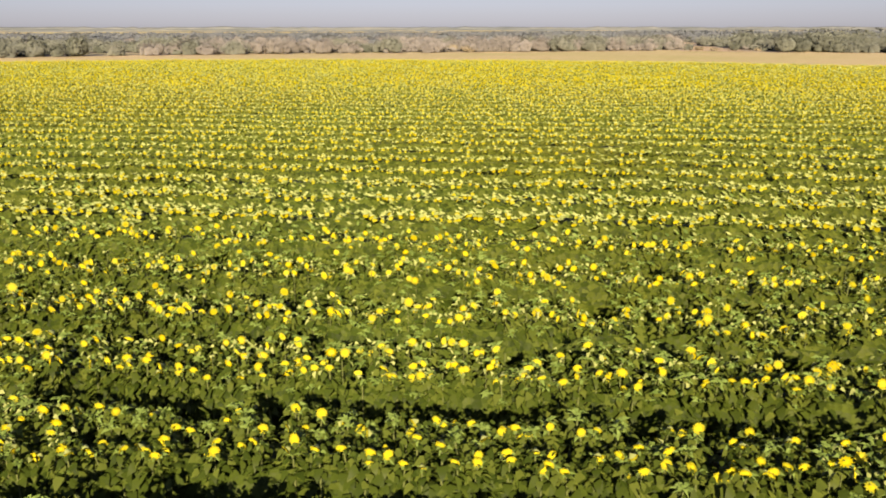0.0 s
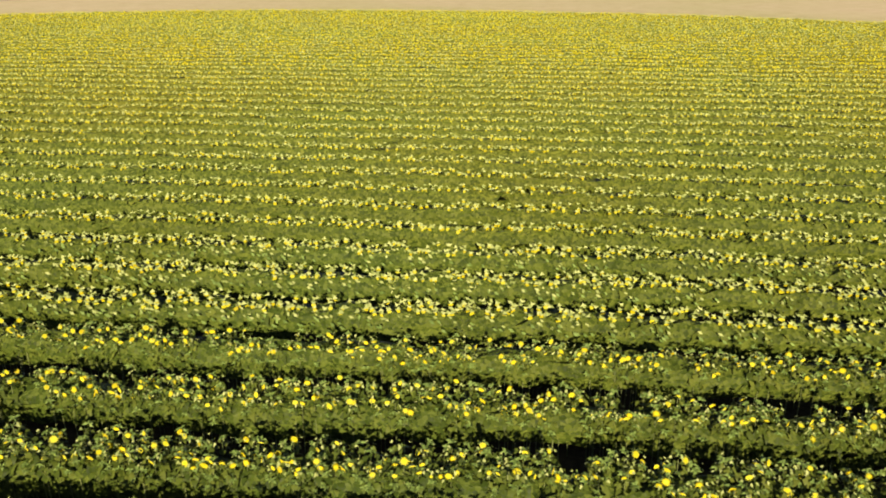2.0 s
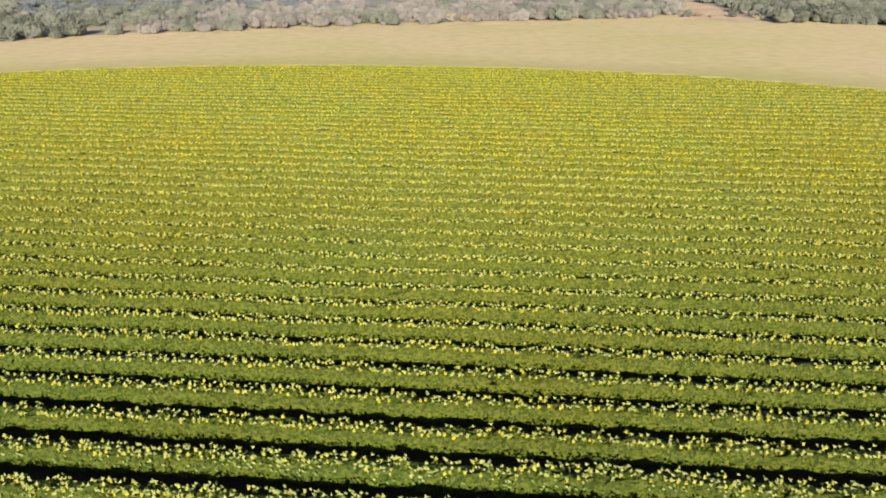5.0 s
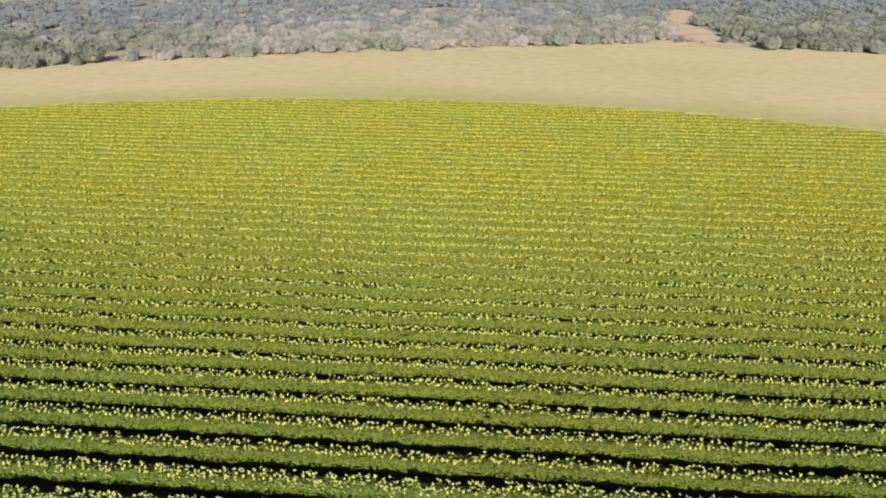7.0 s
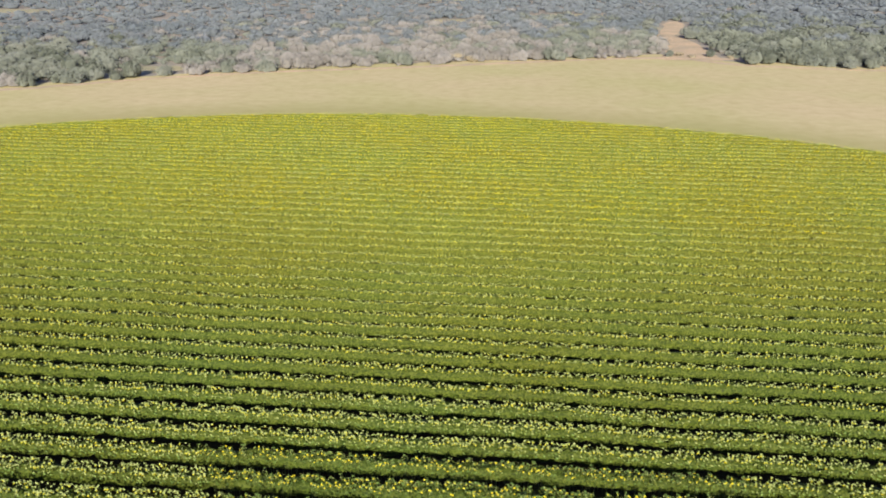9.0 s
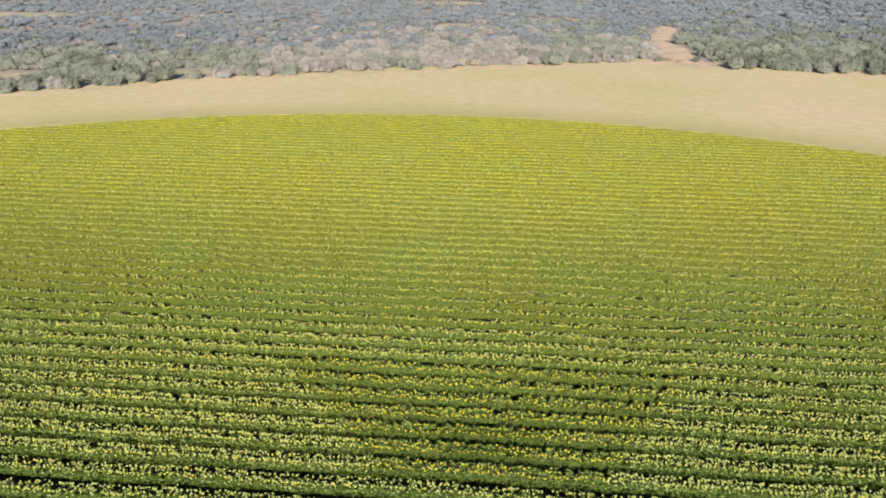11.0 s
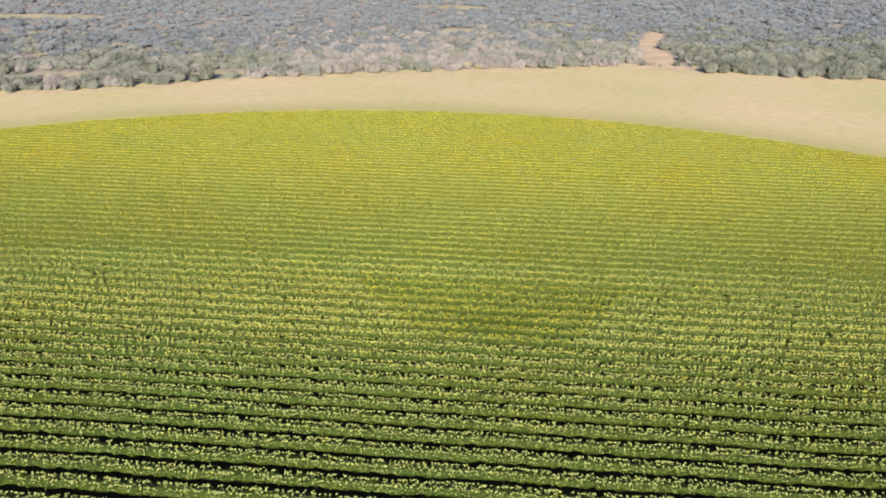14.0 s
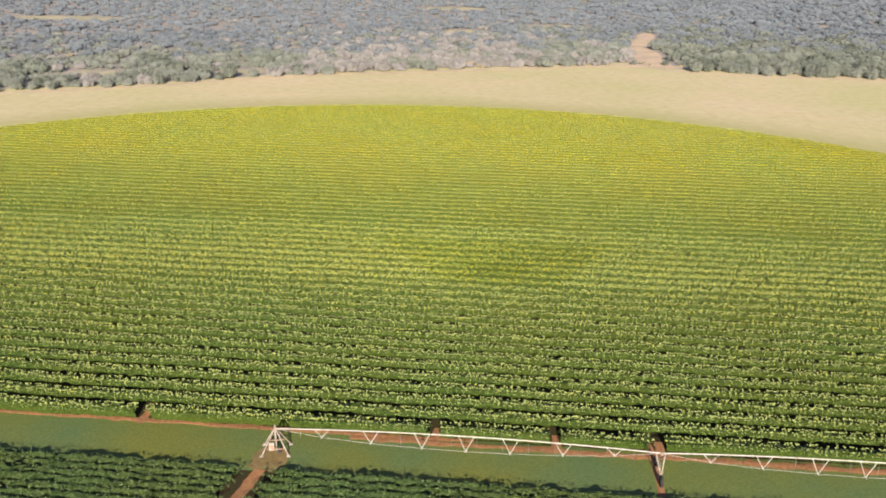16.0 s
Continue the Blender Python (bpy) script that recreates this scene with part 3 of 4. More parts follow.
def canopy(y_from, y_to):
    """The closed leafy body of each row under its outer leaves."""
    pieces = []
    shape = ((-0.22, 0.54), (-0.40, 0.80), (-0.55, 1.05), (-0.44, 1.27), (-0.10, 1.24), (0.18, 1.25), (0.36, 1.18), (0.38, 0.90))
    r = np.random.default_rng(52)
    for k in range(70):
        mid = FIRST + PITCH * k
        if not y_from <= mid < y_to:
            continue
        reach = 10.5 + 0.555 * (mid + 108)
        chord = math.sqrt(max(0.0, RADIUS ** 2 - (mid - ROUND[1]) ** 2))
        x = -12 + np.arange(-reach, reach, 0.55 if mid < 40 else 0.85)
        x = np.concatenate([np.arange(ROUND[0] - chord, x[0] - 1.0, 2.4), x, np.arange(x[-1] + 2.4, ROUND[0] + chord, 2.4)])
        n, m = len(x), len(shape)
        y0 = mid + SLOPE * (x + 5) + 0.15 * soft(x, mid + 0 * x, 0.25, 5) + 0.05 * soft(x, mid + 0 * x, 1.2, 6)
        v = np.zeros((n, m, 3))
        v[:, :, 0] = x[:, None] + r.normal(0, 0.09, (n, m))
        v[:, :, 1] = y0[:, None] + np.array([q[0] for q in shape]) + r.normal(0, 0.075, (n, m))
        v[:, :, 2] = np.array([q[1] for q in shape]) + r.normal(0, 0.09 if mid < 30 else 0.06, (n, m))
        full = min(1, max(0, (mid + 4) / 10))  # fuller flank from y = -4 on, shaped so the gaps fit the camera's view
        v[:, :2, 1] -= np.array((0.14, 0.06)) * full
        v[:, 0, 2] -= 0.12 * full
        v[:, :, 2] -= 0.24 * min(1, max(0, (mid + 8) / 10)) * min(1, max(0, (18 - mid) / 6))  # lower leaf mass, sunk to fit the camera's close view
        rim = RADIUS - np.hypot(x - ROUND[0], y0 - ROUND[1]) + 0.7 * soft(x, y0, 0.9, 9)
        v[:, :, 2] *= np.interp(rim, (0.0, 3.6), (0.45, 1.0))[:, None]
        if k == 0:
            v[:, 0, 2] = 0.12
        good = rim > 0.3
        for nx, ny, w in NOTCHES:
            if ny < -30:
                good &= ~((np.abs(x - nx) < 0.5 * w) & (np.abs(y0 - ny) < 1.3))
        ok = good[:-1] & good[1:]
        i, j = np.meshgrid(np.flatnonzero(ok), np.arange(m - 1), indexing="ij")
        a = (i * m + j).ravel()
        t = np.concatenate([np.stack([a, a + m, a + m + 1], 1), np.stack([a, a + m + 1, a + 1], 1)])
        pieces.append((v.reshape(-1, 3), t, 0))
    return join(pieces)


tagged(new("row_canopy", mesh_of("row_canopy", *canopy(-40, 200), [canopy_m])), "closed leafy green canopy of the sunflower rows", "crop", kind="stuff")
field("sunflower_rows", NEAR, 0, 31, "flowering sunflowers in leafy green rows on red soil")
field("sunflower_rows", MID, 1, 32, "long rows of flowering sunflowers with dark gaps between")
field("sunflower_rows", FAR, 2, 33, "yellow sunflowers at the rounded far side of the field")


# the sunflowers that can be told apart one by one
def sunflower(seed, blooms):
    r = np.random.default_rng(seed)
    root = tagged(new("sunflower"), "yellow sunflower in bloom on a leafy green stem" if blooms else "young sunflower with a closed pale green bud", "sunflower", "sunflowers in the nearest rows")
    part_of("stem", (tube([(0, 0, 0), (0.012, 0, 0.5), (0.0, 0.015, 1.0), (0, -0.005, 1.33), (0, -0.035, 1.37)], (0.018, 0.016, 0.013, 0.010, 0.009), 6)) + (0,), [stem_m], root)
    part_of("foliage", foliage(r, 38, 0.13, True, 0.6, 1.4, False), [leaf_m], root)
    v, t, _ = bud(np.random.default_rng(seed + 7), 0)
    part_of("young_leaves", (v + (0, 0, 1.30), t, 0), [young_m], root, "pale green young leaves at the top")
    if not blooms:
        part_of("bud", (bud(r, 0)[0] + (0, -0.03, 1.37), bud(np.random.default_rng(seed), 0)[1], 0), [young_m], root, "pale green closed bud")
        return root
    at, size = np.array((0, -0.06, 1.375)), 0.076 * r.uniform(0.85, 1.1)
    nod = np.array(Euler((r.normal(0.22, 0.28), 0, 0)).to_matrix()).T
    hub = part_of("flower_head", (cup(size * 0.72, 10, 0.06)[0] @ nod + at, cup(size * 0.72, 10, 0.06)[1], 0), [bud_m], root)
    ring = [star(r, size, size * 0.7, 14, 0.018), star(r, size * 0.9, size * 0.66, 14, 0.03)]
    ring[1] = (ring[1][0] @ np.array(Euler((0, 0.22, 0)).to_matrix()).T, ring[1][1])
    v, t, _ = join([(*q, 0) for q in ring])
    part_of("petals", (v @ nod + at, t, 0), [petal_m], hub, "bright yellow petals")
    v, t = dome(size * 0.5, 12, 0.024)
    part_of("disc", (v @ nod + at, t, 0), [disc_m], hub, "golden brown seed disc")
    return root


flowers = [sunflower(100 + k, True) for k in range(9)] + [sunflower(200 + k, False) for k in range(4)]
pick = random.Random(5)
used = set()
for i in np.flatnonzero(SINGLE):
    k = pick.randrange(9) if BLOOM[i] else 9 + pick.randrange(4)
    m = pose(float(PX[i]), float(PY[i]), 0, pick.gauss(0, 4), pick.gauss(0, 4), pick.gauss(0, 30))
    if k in used:
        ob = copy_thing(flowers[k], m)
    else:
        ob = flowers[k]
        ob.matrix_basis = m
        used.add(k)
    s = pick.gauss(1.0, 0.055)
    ob.scale = (s, s, s)


# ---- the crop south of the lane ----
def south_crop():
    r, pieces = np.random.default_rng(44), []
    xs, ys = [], []
    for k in range(11):
        y0 = -43.2 - 1.08 * k
        n = int(130 * 5.5)
        x = -5 + np.linspace(-65, 65, n) + r.normal(0, 0.08, n)
        y = lane_y(x, y0) - 0.008 * (x + 5) + r.normal(0, 0.17, n)
        keep = np.ones(n, bool)
        keep &= (np.abs(np.hypot(x - CENTRE[0], y - CENTRE[1]) - 35.4) > 0.55) | (x < CENTRE[0])
        keep &= ~(np.abs(x - (CENTRE[0] - 0.7 + 0.17 * (y + 42))) < 0.75)
        keep &= r.random(n) > 0.04
        xs.append(x[keep]), ys.append(y[keep])
    x, y = np.concatenate(xs), np.concatenate(ys)
    n = len(x)
    place = np.stack([x, y, np.zeros(n)], 1)
    kind = r.integers(0, 1000, n)
    tall = r.normal(0.56, 0.06, n)
    spin = turn_z(r.random(n) * 6.283) * tall[:, None, None]
    for k, f in enumerate(FOLIAGE[1]):
        for a in (0.0, 1.9):
            m = kind % 7 == k
            pieces.append(stack(f, spin[m] @ (turn_z(np.full(m.sum(), a)) * np.array([1.15, 1.15, 1.0])[:, None]), place[m]))
    lift = np.zeros((n, 3))
    lift[:, 2] = tall * 1.32
    for k, f in enumerate(BUDS[1]):
        m = (kind % 5 == k) & (r.random(n) < 0.5)
        pieces.append(stack(f, spin[m], (place + lift)[m]))
    v, t, m = join(pieces)
    return v, t, np.where(m == 3, 1, 0)


def south_rows():
    """The leaf mass of the narrow rows that go on to the south."""
    pieces, shape = [], ((-0.38, 0.2), (-0.34, 0.46), (0.0, 0.56), (0.32, 0.46), (0.36, 0.2))
    r = np.random.default_rng(47)
    for k in range(40):
        y0 = -43.2 - 1.08 * k
        x = np.arange(-70, 60, 0.6)
        n, m = len(x), len(shape)
        v = np.zeros((n, m, 3))
        v[:, :, 0] = x[:, None] + r.normal(0, 0.2, (n, m))
        v[:, :, 1] = (lane_y(x, y0) - 0.008 * (x + 5))[:, None] + np.array([q[0] for q in shape]) + r.normal(0, 0.09, (n, m))
        v[:, :, 2] = np.array([q[1] for q in shape]) + r.normal(0, 0.10, (n, m))
        v[:, (0, -1), 2] = 0.02
        track = np.abs(x - (CENTRE[0] - 0.7 + 0.17 * (y0 + 42))) < 1.5
        ok = ~(track[:-1] | track[1:])
        i, j = np.meshgrid(np.flatnonzero(ok), np.arange(m - 1), indexing="ij")
        a = (i * m + j).ravel()
        pieces.append((v.reshape(-1, 3), np.concatenate([np.stack([a, a + m, a + m + 1], 1), np.stack([a, a + m + 1, a + 1], 1)]), 0))
    return join(pieces)


tagged(new("green_crop", mesh_of("green_crop", *south_rows(), [southmass_m])), "closed green rows of the unflowered crop to the south", "crop", kind="stuff")
tagged(new("green_crop", mesh_of("green_crop", *south_crop(), [southleaf_m, bud_m])), "dense green crop in narrow rows, not yet in flower", "crop", kind="stuff")
strip("track", [(CENTRE[0] - 0.7 + 0.17 * (y + 42), y) for y in (-41.6, -44, -48, -54, -62, -74, -90, -112)], 1.15, 0.06, red_m, "narrow red soil track through the green crop", "track", 0.2)
arc = [(CENTRE[0] + 35.4 * math.cos(a), CENTRE[1] + 35.4 * math.sin(a)) for a in np.linspace(-0.62, 0.13, 26)]
strip("track", arc, 0.85, 0.085, red_m, "red soil wheel rut of the irrigation tower", "track", 0.15)


strip("ground", [(CENTRE[0] - 0.55, -42.3), (CENTRE[0] - 0.35, -41.2), (CENTRE[0] - 0.1, -40.2), (CENTRE[0], -38.8)], 3.3, 0.09, worn_m,
      "worn brown earth round the foot of the irrigation pivot", "ground", 0.7, 0.3)


# ---- the irrigation machine ----
def pivot_base():
    root = tagged(new("pivot_base"), "white steel four-legged irrigation pivot on the green lane", "irrigation", "parts of the irrigation line")
    root.matrix_basis = pose(CENTRE[0], CENTRE[1], 0, 0, 0, 8)
    top = 2.3
    for sx in (-1, 1):
        for sy in (-1, 1):
            part("leg", new_bm(rod, (1.25 * sx, 1.0 * sy, 0.05), (0.13 * sx, 0.13 * sy, top), 0.06, 0.05), frame_m, root)
            part("foot", new_bm(box, (1.25 * sx, 1.0 * sy, 0.05), (0.34, 0.34, 0.14), 0.02), box_m, root)
    for z, w in ((0.7, 0.78), (1.45, 0.46)):
        for a, b in (((-w, -w), (w, -w)), ((w, -w), (w, w)), ((w, w), (-w, w)), ((-w, w), (-w, -w))):
            part("brace", new_bm(rod, (*a, z), (*b, z), 0.04), rust_m if z < 1.5 else frame_m, root)
    part("riser", new_bm(rod, (0, 0, 0.02), (0, 0, 2.5), 0.09), frame_m, root)
    part("swivel", new_bm(rod, (0, 0, 2.24), (0, 0, 2.4), 0.16, None, 14), frame_m, root)
    part("collector", new_bm(rod, (0, 0, 2.5), (0, 0, 2.78), 0.07), frame_m, root)
    part("elbow", new_bm(rod, (0, 0, 2.4), (0.6, -0.02, 2.42), 0.07), frame_m, root)
    cabinet = part("control_box", new_bm(box, (-0.3, -0.72, 0.95), (0.5, 0.28, 0.75), 0.03), box_m, root, "dull brown control cabinet")
    part("door", new_bm(box, (-0.3, -0.875, 0.95), (0.4, 0.03, 0.62), 0.01), rust_m, cabinet)
    part("valve", new_bm(box, (0.35, -0.6, 0.4), (0.34, 0.42, 0.42), 0.06), rubber_m, root, "dark pump valve at the foot")
    return root


def span_pipe(length, label):
    """A span along +x: an arched pipe with struts and tension rods below; the ends at z 3.15."""
    root = tagged(new("irrigation_span"), label, "irrigation", "parts of the irrigation line")

    def arch(x):
        return 2.42 + 0.45 * 4 * (x / length) * (1 - x / length)

    def low(x):
        return arch(x) - 1.62 * (4 * (x / length) * (1 - x / length)) ** 0.8

    v, t = tube([(0, 0, length * k / 24) for k in range(25)], [0.050] * 25, 10)
    v = np.stack([v[:, 2], v[:, 1], v[:, 0] + arch(v[:, 2])], 1)
    part_of("pipe", (v, t[:, ::-1], 0), [steel_m], root)
    spots = [length * f for f in (0.125, 0.255, 0.39, 0.505, 0.62, 0.755, 0.885)]
    for x in spots:
        for s in (-1, 1):
            part("strut", new_bm(rod, (x + 0.72 * s, 0, arch(x)), (x, 0, low(x)), 0.028, None, 6), steel_m, root)
        for s in (-1, 1):
            part("strut", new_bm(rod, (x, 0, low(x)), (x, 0.34 * s, low(x) + 0.1), 0.03, None, 6), steel_m, root)
    knots = [0.15] + spots + [length - 0.15]
    for a, b in zip(knots, knots[1:]):
        part("tension_rod", new_bm(rod, (a, 0, low(a)), (b, 0, low(b)), 0.014, None, 6), steel_m, root)
    for k in range(1, 15):
        x = length * k / 15
        hose = part("drop_hose", new_bm(rod, (x, 0.12, arch(x) - 0.05), (x, 0.12, 1.45), 0.012, None, 5), hose_m, root)
        part("sprinkler", new_bm(rod, (x, 0.12, 1.35), (x, 0.12, 1.46), 0.04, 0.02, 8), rubber_m, hose)
    for k in range(1, 6):
        x = length * k / 6
        part("flange", new_bm(rod, (x - 0.03, 0, arch(x)), (x + 0.03, 0, arch(x)), 0.105, None, 10), rust_m, root)
    return root


def drive_tower():
    root = tagged(new("drive_tower"), "white steel A-frame drive tower on two rubber wheels", "irrigation", "parts of the irrigation line")
    part("base_beam", new_bm(box, (0, 0, 0.62), (0.13, 3.0, 0.13), 0.02), rust_m, root)
    for s in (-1, 1):
        part("leg", new_bm(rod, (0.0, 1.2 * s, 0.66), (-0.4, 0.04 * s, 2.36), 0.045), frame_m, root)
        part("leg", new_bm(rod, (0.0, 1.2 * s, 0.66), (0.4, 0.04 * s, 2.36), 0.045), frame_m, root)
        bm = bmesh.new()
        for k in range(28):
            a, b = 2 * math.pi * k / 28, 2 * math.pi * (k + 1) / 28
            rod(bm, (0, 0.38 * math.cos(a), 0.38 * math.sin(a)), (0, 0.38 * math.cos(b), 0.38 * math.sin(b)), 0.13, None, 8)
        for k in range(18):
            a = 2 * math.pi * k / 18
            rod(bm, (-0.11, 0.48 * math.cos(a), 0.48 * math.sin(a)), (0.11, 0.48 * math.cos(a + 0.12), 0.48 * math.sin(a + 0.12)), 0.03, None, 5)
        tyre = bpy.data.meshes.new("wheel")
        bm.to_mesh(tyre)
        bm.free()
        tyre.materials.append(rubber_m)
        wheel = tagged(new("wheel", tyre), "muddy black tractor tyre")
        wheel.parent, wheel.location = root, (0, 1.6 * s, 0.52)
        part("rim", new_bm(rod, (-0.07, 0, 0), (0.07, 0, 0), 0.27, None, 18), frame_m, wheel)
        part("gearbox", new_bm(box, (0.1, 1.45 * s, 0.56), (0.18, 0.24, 0.2), 0.03), box_m, root)
    part("motor", new_bm(box, (0.0, 0.1, 0.76), (0.2, 0.4, 0.2), 0.04), box_m, root)
    part("tower_box", new_bm(box, (0.12, 0, 2.34), (0.24, 0.2, 0.3), 0.03), frame_m, root, "small white switch box")
    part("brace", new_bm(rod, (0, -0.62, 1.48), (0, 0.62, 1.48), 0.035), frame_m, root)
    return root


pivot_base()
SPAN, LINE = 35.4, -0.8
line_dir = Matrix.Rotation(radians(LINE), 4, "Z")
span = span_pipe(SPAN, "arched white irrigation pipe with braced trusses over the lane")
span.matrix_basis = Matrix.Translation((*CENTRE, 0)) @ line_dir
copy_thing(span, Matrix.Translation((*CENTRE, 0)) @ line_dir @ Matrix.Translation((SPAN, 0, 0)))
tower = drive_tower()
tower.matrix_basis = Matrix.Translation((*CENTRE, 0)) @ line_dir @ Matrix.Translation((SPAN, 0, 0.02))
copy_thing(tower, Matrix.Translation((*CENTRE, 0)) @ line_dir @ Matrix.Translation((2 * SPAN, 0, 0.02)))


# ---- the dry bush ----
def lump(r):
    """A rough round body of radius 1, of 20 faces."""
    bm = bmesh.new()
    bmesh.ops.create_icosphere(bm, subdivisions=1, radius=1.0)
    bm.verts.index_update()
    v = np.array([q.co[:] for q in bm.verts])
    t = np.array([[q.index for q in f.verts] for f in bm.faces])
    bm.free()
    return v * r.uniform(0.7, 1.2, (len(v), 1)), t


def crown(r, pieces, height, wide, twiggy, lobes=3, grain=0.42):
    """A soft crown of a few lobes, covered with small leaves or twigs; material 0."""
    turn = 6.283 * np.arange(lobes) / lobes + r.normal(0, 0.5, lobes)
    off = 0.27 * wide * np.sqrt(r.random(lobes)) * (lobes > 1)
    sizes = np.stack([wide * r.uniform(0.25, 0.40, lobes), height * r.uniform(0.42, 0.60, lobes)], 1)
    hubs = np.stack([off * np.cos(turn), off * np.sin(turn), height * r.uniform(0.18, 0.40, lobes)], 1)
    j = r.integers(0, lobes, pieces)
    d = r.normal(0, 1, (pieces, 3))
    d /= np.linalg.norm(d, axis=1)[:, None]
    d[:, 2] = np.abs(d[:, 2])
    half = sizes[j][:, [0, 0, 1]]
    c = hubs[j] + d * half * r.uniform(0.72, 1.22, (pieces, 1))
    c[:, 2] = np.maximum(c[:, 2], 0.12)
    n = 0.75 * d + (0.0, -0.45, 0.4) + r.normal(0, 0.25, (pieces, 3))
    n /= np.linalg.norm(n, axis=1)[:, None]
    a = np.cross(n, r.normal(0, 1, (pieces, 3)) + (0, 0, 0.5 if twiggy else 0.0))
    a /= np.linalg.norm(a, axis=1)[:, None] + 1e-6
    if twiggy:
        a = np.cross(n, a)
    b = np.cross(n, a)
    s1 = (grain * (1.7 if twiggy else 1.2) * r.uniform(0.6, 1.3, pieces))[:, None]
    s2 = (grain * (0.45 if twiggy else 1.0) * r.uniform(0.6, 1.2, pieces))[:, None]
    v = np.stack([c - a * s1 * 0.5 - b * s2 * 0.5, c - a * s1 * 0.4 + b * s2 * 0.5, c + a * s1 * 0.6], 1).reshape(-1, 3)
    body = [(v, np.arange(3 * pieces).reshape(-1, 3), 0)]
    for k in range(lobes):
        w, q = lump(r)
        w = hubs[k] + w * sizes[k, [0, 0, 1]] * 0.74
        w[:, 2] = np.maximum(w[:, 2], 0.05)
        body.append((w, q, 0))
    return join(body)


def limbs(r, count, height, wide):
    out = []
    for k in range(count):
        a, lean = 6.283 * k / count + r.normal() * 0.4, r.uniform(0.15, 0.42) * wide
        x, y, z = lean * math.cos(a), lean * math.sin(a), height * r.uniform(0.55, 0.85)
        out.append((*tube([(0.06 * math.cos(a), 0.06 * math.sin(a), -0.05), (x * 0.35, y * 0.35, z * 0.45), (x, y, z)], (0.085, 0.055, 0.02), 4), 0))
    return join(out)


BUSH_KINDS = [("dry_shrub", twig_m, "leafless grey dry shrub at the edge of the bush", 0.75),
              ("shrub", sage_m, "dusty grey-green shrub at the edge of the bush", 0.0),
              ("thorn_tree", green_m, "dark green thorn tree at the edge of the bush", 0.0),
              ("brown_shrub", tan_m, "low shrub with dry brown leaves on pale grass", 0.0)]


def bush_kind(x, y, u):
    """0 grey, 1 sage, 2 green, 3 brown, by the stretch of the bush; like kinds stand together."""
    u = np.clip(0.62 * u + 0.38 * (0.5 + 0.75 * soft(x, y, 0.13, 66)), 0, 1)
    green = np.interp(x + 0.12 * (y - 240), [-200, -110, -60, 0, 45, 90, 200], [0.40, 0.28, 0.14, 0.12, 0.26, 0.66, 0.70]) + 0.10 * soft(x, y, 0.03, 61)
    sage = np.interp(x + 0.12 * (y - 240), [-200, -110, -60, 0, 45, 90, 200], [0.42, 0.42, 0.18, 0.22, 0.38, 0.44, 0.42]) + 0.12 * soft(x, y, 0.04, 62)
    return np.where(u < green, 2, np.where(u < green + sage, 1, np.where(u > 0.98, 3, 0)))


def bush_thing(k, seed):
    name, mat, label, twiggy = BUSH_KINDS[k]
    r = np.random.default_rng(seed)
    root = tagged(new(name), label, "shrub", "shrubs along the edge of the bush")
    part_of("trunk", limbs(r, 7, 3.4, 4.6), [bark_m], root)
    ob = new("crown", mesh_of("crown", *crown(r, 620, 4.2, 5.8, twiggy, 6, 0.36), [mat]))
    ob.parent = root
    return root


def tree_size(x):
    """The trees grow taller towards the east."""
    return np.interp(x, (-150, -60, 40, 100, 200), (0.95, 0.95, 1.02, 1.22, 1.28))


def bush_places(step, depth0, depth1, seed, reach):
    r = np.random.default_rng(seed)
    gx, gy = np.meshgrid(np.arange(-reach, reach, step), np.arange(depth0, depth1, step))
    x = gx.ravel() + r.uniform(-0.48, 0.48, gx.size) * step
    depth = gy.ravel() + r.uniform(-0.48, 0.48, gx.size) * step
    y = bush_edge(x) + depth + 1.5 * soft(x, 0 * x, 0.15, 71)
    keep = np.abs(x + 0.075 * y) < 0.56 * (y + 108) + 25
    keep &= ~((np.abs(x - np.interp(y, TRAIL_Y, TRAIL_X)) < 0.5 * np.interp(y, TRAIL_Y, TRAIL_W) + 1.8 + 1.2 * soft(x, y, 0.3, 88)) & (y < 392))
    for cx, cy, rx, ry in CLEARINGS:
        keep &= ((x - cx) / (rx + 2)) ** 2 + ((y - cy) / (ry + 2)) ** 2 > 1.0
    keep &= soft(x, y, 0.09, 73) > -1.15
    return x[keep], y[keep], r.random(keep.sum()), r


made = {k: [bush_thing(k, 300 + 10 * k + j) for j in range(4)] for k in range(4)}
first = {id(o) for group in made.values() for o in group}
bx, by, bu, _ = bush_places(5.4, 0.0, 15.0, 81, 175)
front = np.argsort(by - bush_edge(bx))[:170]
lone = [(54, 252.5, 3, 0.5), (69, 247, 3, 0.4), (50.4, 249.4, 1, 0.55), (57, 247.5, 3, 0.45), (63, 250, 2, 0.55), (74, 243, 1, 0.5)]
jobs = [(float(bx[i]), float(by[i]), int(bush_kind(bx[i:i + 1], by[i:i + 1], bu[i:i + 1])[0]), None) for i in front] + lone
for x, y, k, s in jobs:
    src = made[k][pick.randrange(4)]
    m = pose(x, y, 0, 0, 0, pick.uniform(0, 360))
    if id(src) in first:
        first.discard(id(src))
        ob = src
        ob.matrix_basis = m
    else:
        ob = copy_thing(src, m)
    s = s or pick.uniform(0.55, 1.2) * float(tree_size(x))
    ob.scale = (s * pick.uniform(0.9, 1.15), s * pick.uniform(0.9, 1.15), s * pick.uniform(0.85, 1.1) * (1.15 if k == 2 else 1.0) * (0.6 if k == 3 else 1.0))
for group in made.values():
    for o in group:
        if id(o) in first:
            for c in list(o.children_recursive) + [o]:
                bpy.data.objects.remove(c)


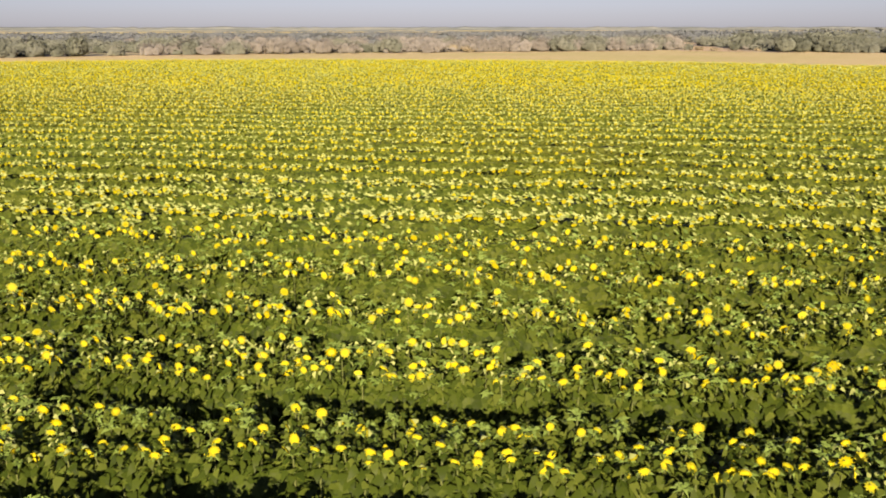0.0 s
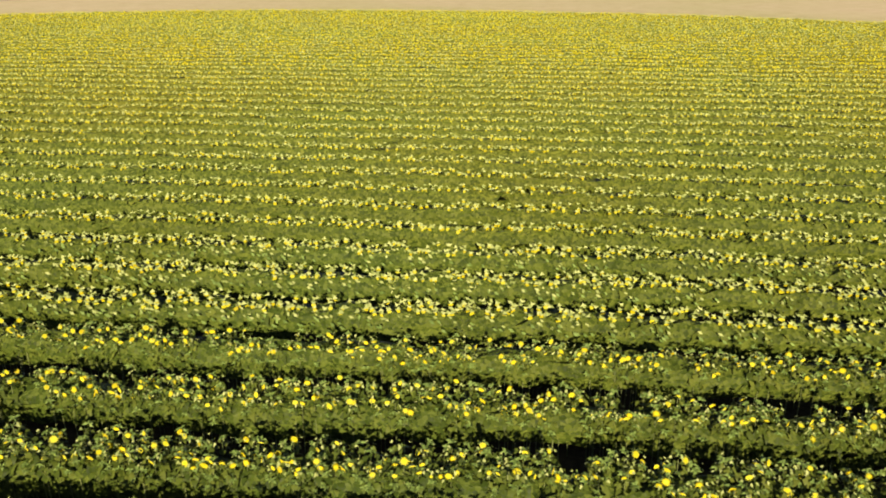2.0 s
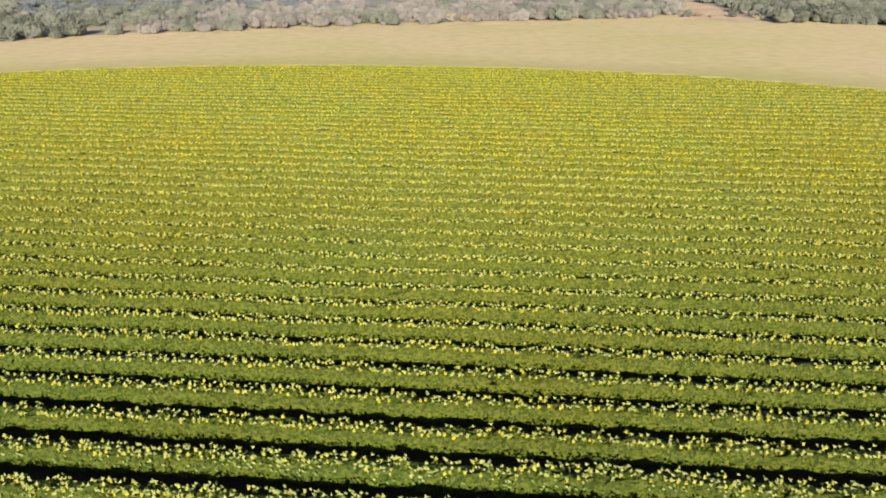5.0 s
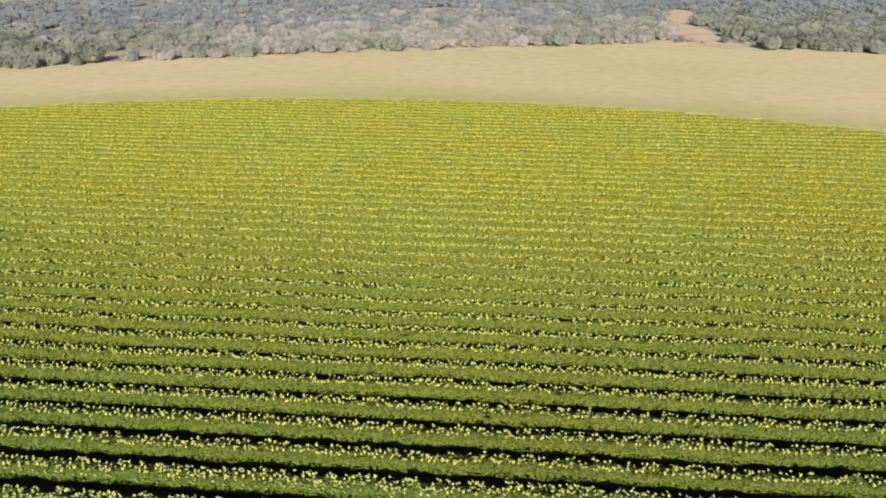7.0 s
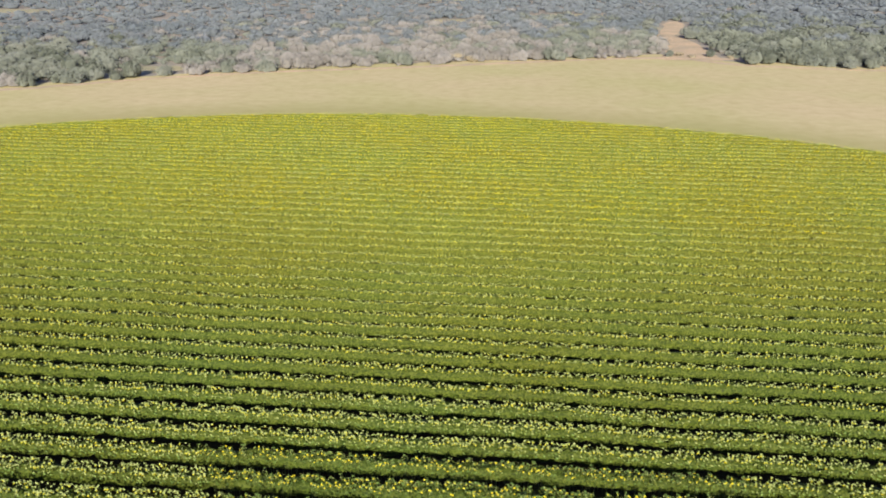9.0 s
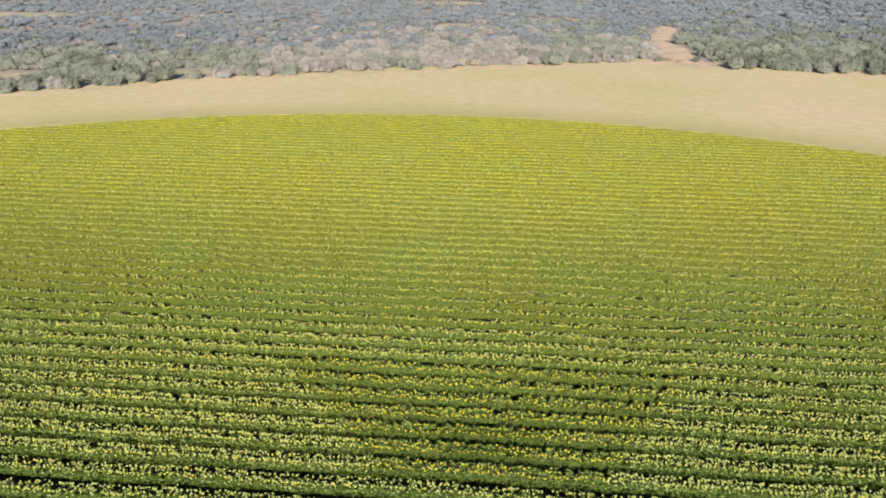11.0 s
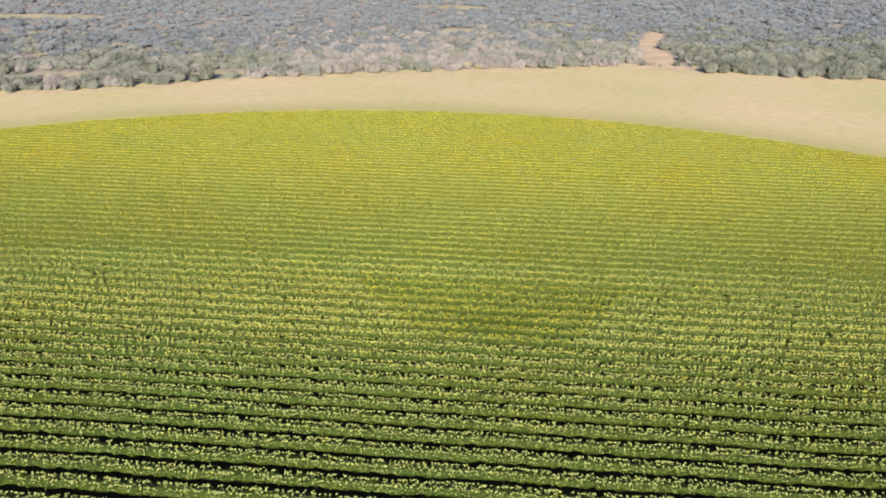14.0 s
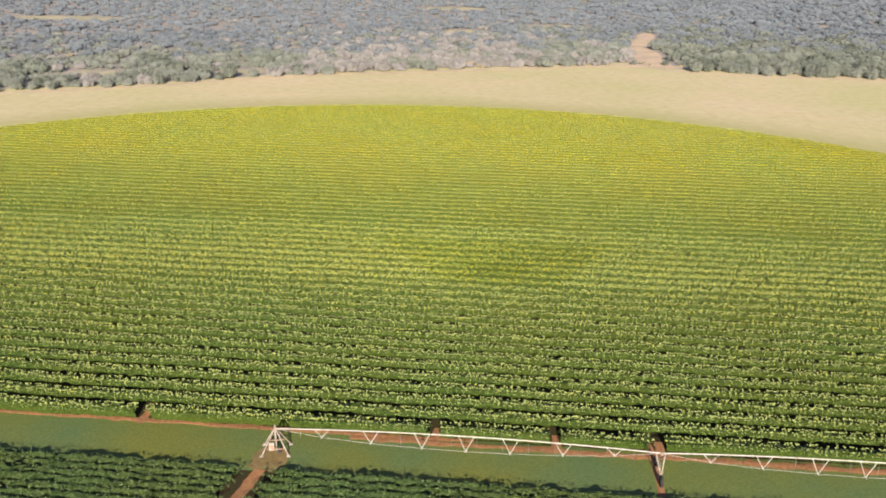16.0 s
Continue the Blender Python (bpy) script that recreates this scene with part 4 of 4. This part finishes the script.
def woods(name, step, depth0, depth1, seed, reach, pieces, grow, tall, label, lobes, grain):
    x, y, u, r = bush_places(step, depth0, depth1, seed, reach)
    kinds = bush_kind(x, y, u)
    # the share of haze-coloured crowns rises with depth into the bush
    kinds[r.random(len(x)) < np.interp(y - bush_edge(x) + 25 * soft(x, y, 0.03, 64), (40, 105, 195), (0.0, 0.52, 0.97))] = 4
    out = []
    for k in range(5):
        for j in range(6):
            tr = np.random.default_rng(500 + 10 * k + j + seed)
            v, t, _ = crown(tr, pieces, 4.0 * tall, 5.8 * grow, k == 0, lobes, grain)
            m = (kinds == k) & (np.arange(len(x)) % 6 == j)
            n = int(m.sum())
            size = r.uniform(0.5, 1.0, n) * r.uniform(0.8, 1.3, n) * tree_size(x[m]) * (1.1 if k == 2 else 1.0) * (0.6 if k == 3 else 1.0)
            out.append(stack((v, t, np.full(len(t), k)), turn_z(r.random(n) * 6.283) * size[:, None, None], np.stack([x[m], y[m], np.zeros(n)], 1)))
    ob = new(name, mesh_of(name, *join(out), [twig_m, sage_m, green_m, tan_m, haze_m]))
    return tagged(ob, label, "bush", kind="stuff")


woods("dry_bush", 6.6, 12.0, 75.0, 91, 250, 290, 1.5, 1.05, "dense dry grey and green thorn bush behind the field", 5, 0.42)
woods("dry_bush", 5.2, 5.0, 75.0, 94, 250, 50, 0.85, 0.5, "low grey scrub between the thorn trees", 2, 0.42)
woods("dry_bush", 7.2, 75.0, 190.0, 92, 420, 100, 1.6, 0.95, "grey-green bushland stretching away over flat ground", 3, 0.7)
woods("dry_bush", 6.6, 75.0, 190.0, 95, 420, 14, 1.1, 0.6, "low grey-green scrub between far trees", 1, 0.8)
woods("dry_bush", 9.6, 190.0, 620.0, 93, 700, 26, 2.2, 0.85, "far bushland of trees painted blue-grey for haze", 2, 1.1)


# ---- the distance ----
def far_woods():
    bm = bmesh.new()
    for ring, (dist, high) in enumerate(((1500, 3.0), (2300, 5.5), (3400, 13.0))):
        last = None
        for k in range(321):
            a = math.pi * (0.15 + 0.7 * k / 320)
            h = high * (0.75 + 0.35 * noise.noise(Vector((a * 25, ring * 7.0, 0))) + 0.25 * noise.noise(Vector((a * 140, ring * 3.0, 4))))
            if ring == 0:
                h *= 0.4 + 0.9 * max(0.0, min(1.0, 0.5 + 1.6 * noise.noise(Vector((a * 9, 5, 2)))))
            p = Vector((dist * math.cos(a), dist * math.sin(a), 0))
            row = [bm.verts.new(p), bm.verts.new(p * 1.002 + Vector((0, 0, h * 0.7))), bm.verts.new(p * 1.01 + Vector((0, 0, h))), bm.verts.new(p * 1.06)]
            if last:
                for i in range(3):
                    bm.faces.new((last[i], last[i + 1], row[i + 1], row[i]))
            last = row
    bmesh.ops.recalc_face_normals(bm, faces=bm.faces)
    me = bpy.data.meshes.new("backdrop")
    bm.to_mesh(me)
    bm.free()
    me.materials.append(ridge_m)
    return tagged(new("backdrop", me), "low wooded ridges far off on the horizon", "backdrop", kind="structure")


far_woods()


# ---- from plan units to metres ----
for ob in list(scene.objects):
    if ob.parent is None and ob.type in {"MESH", "EMPTY"}:
        ob.matrix_basis = Matrix.Scale(UNIT, 4) @ ob.matrix_basis
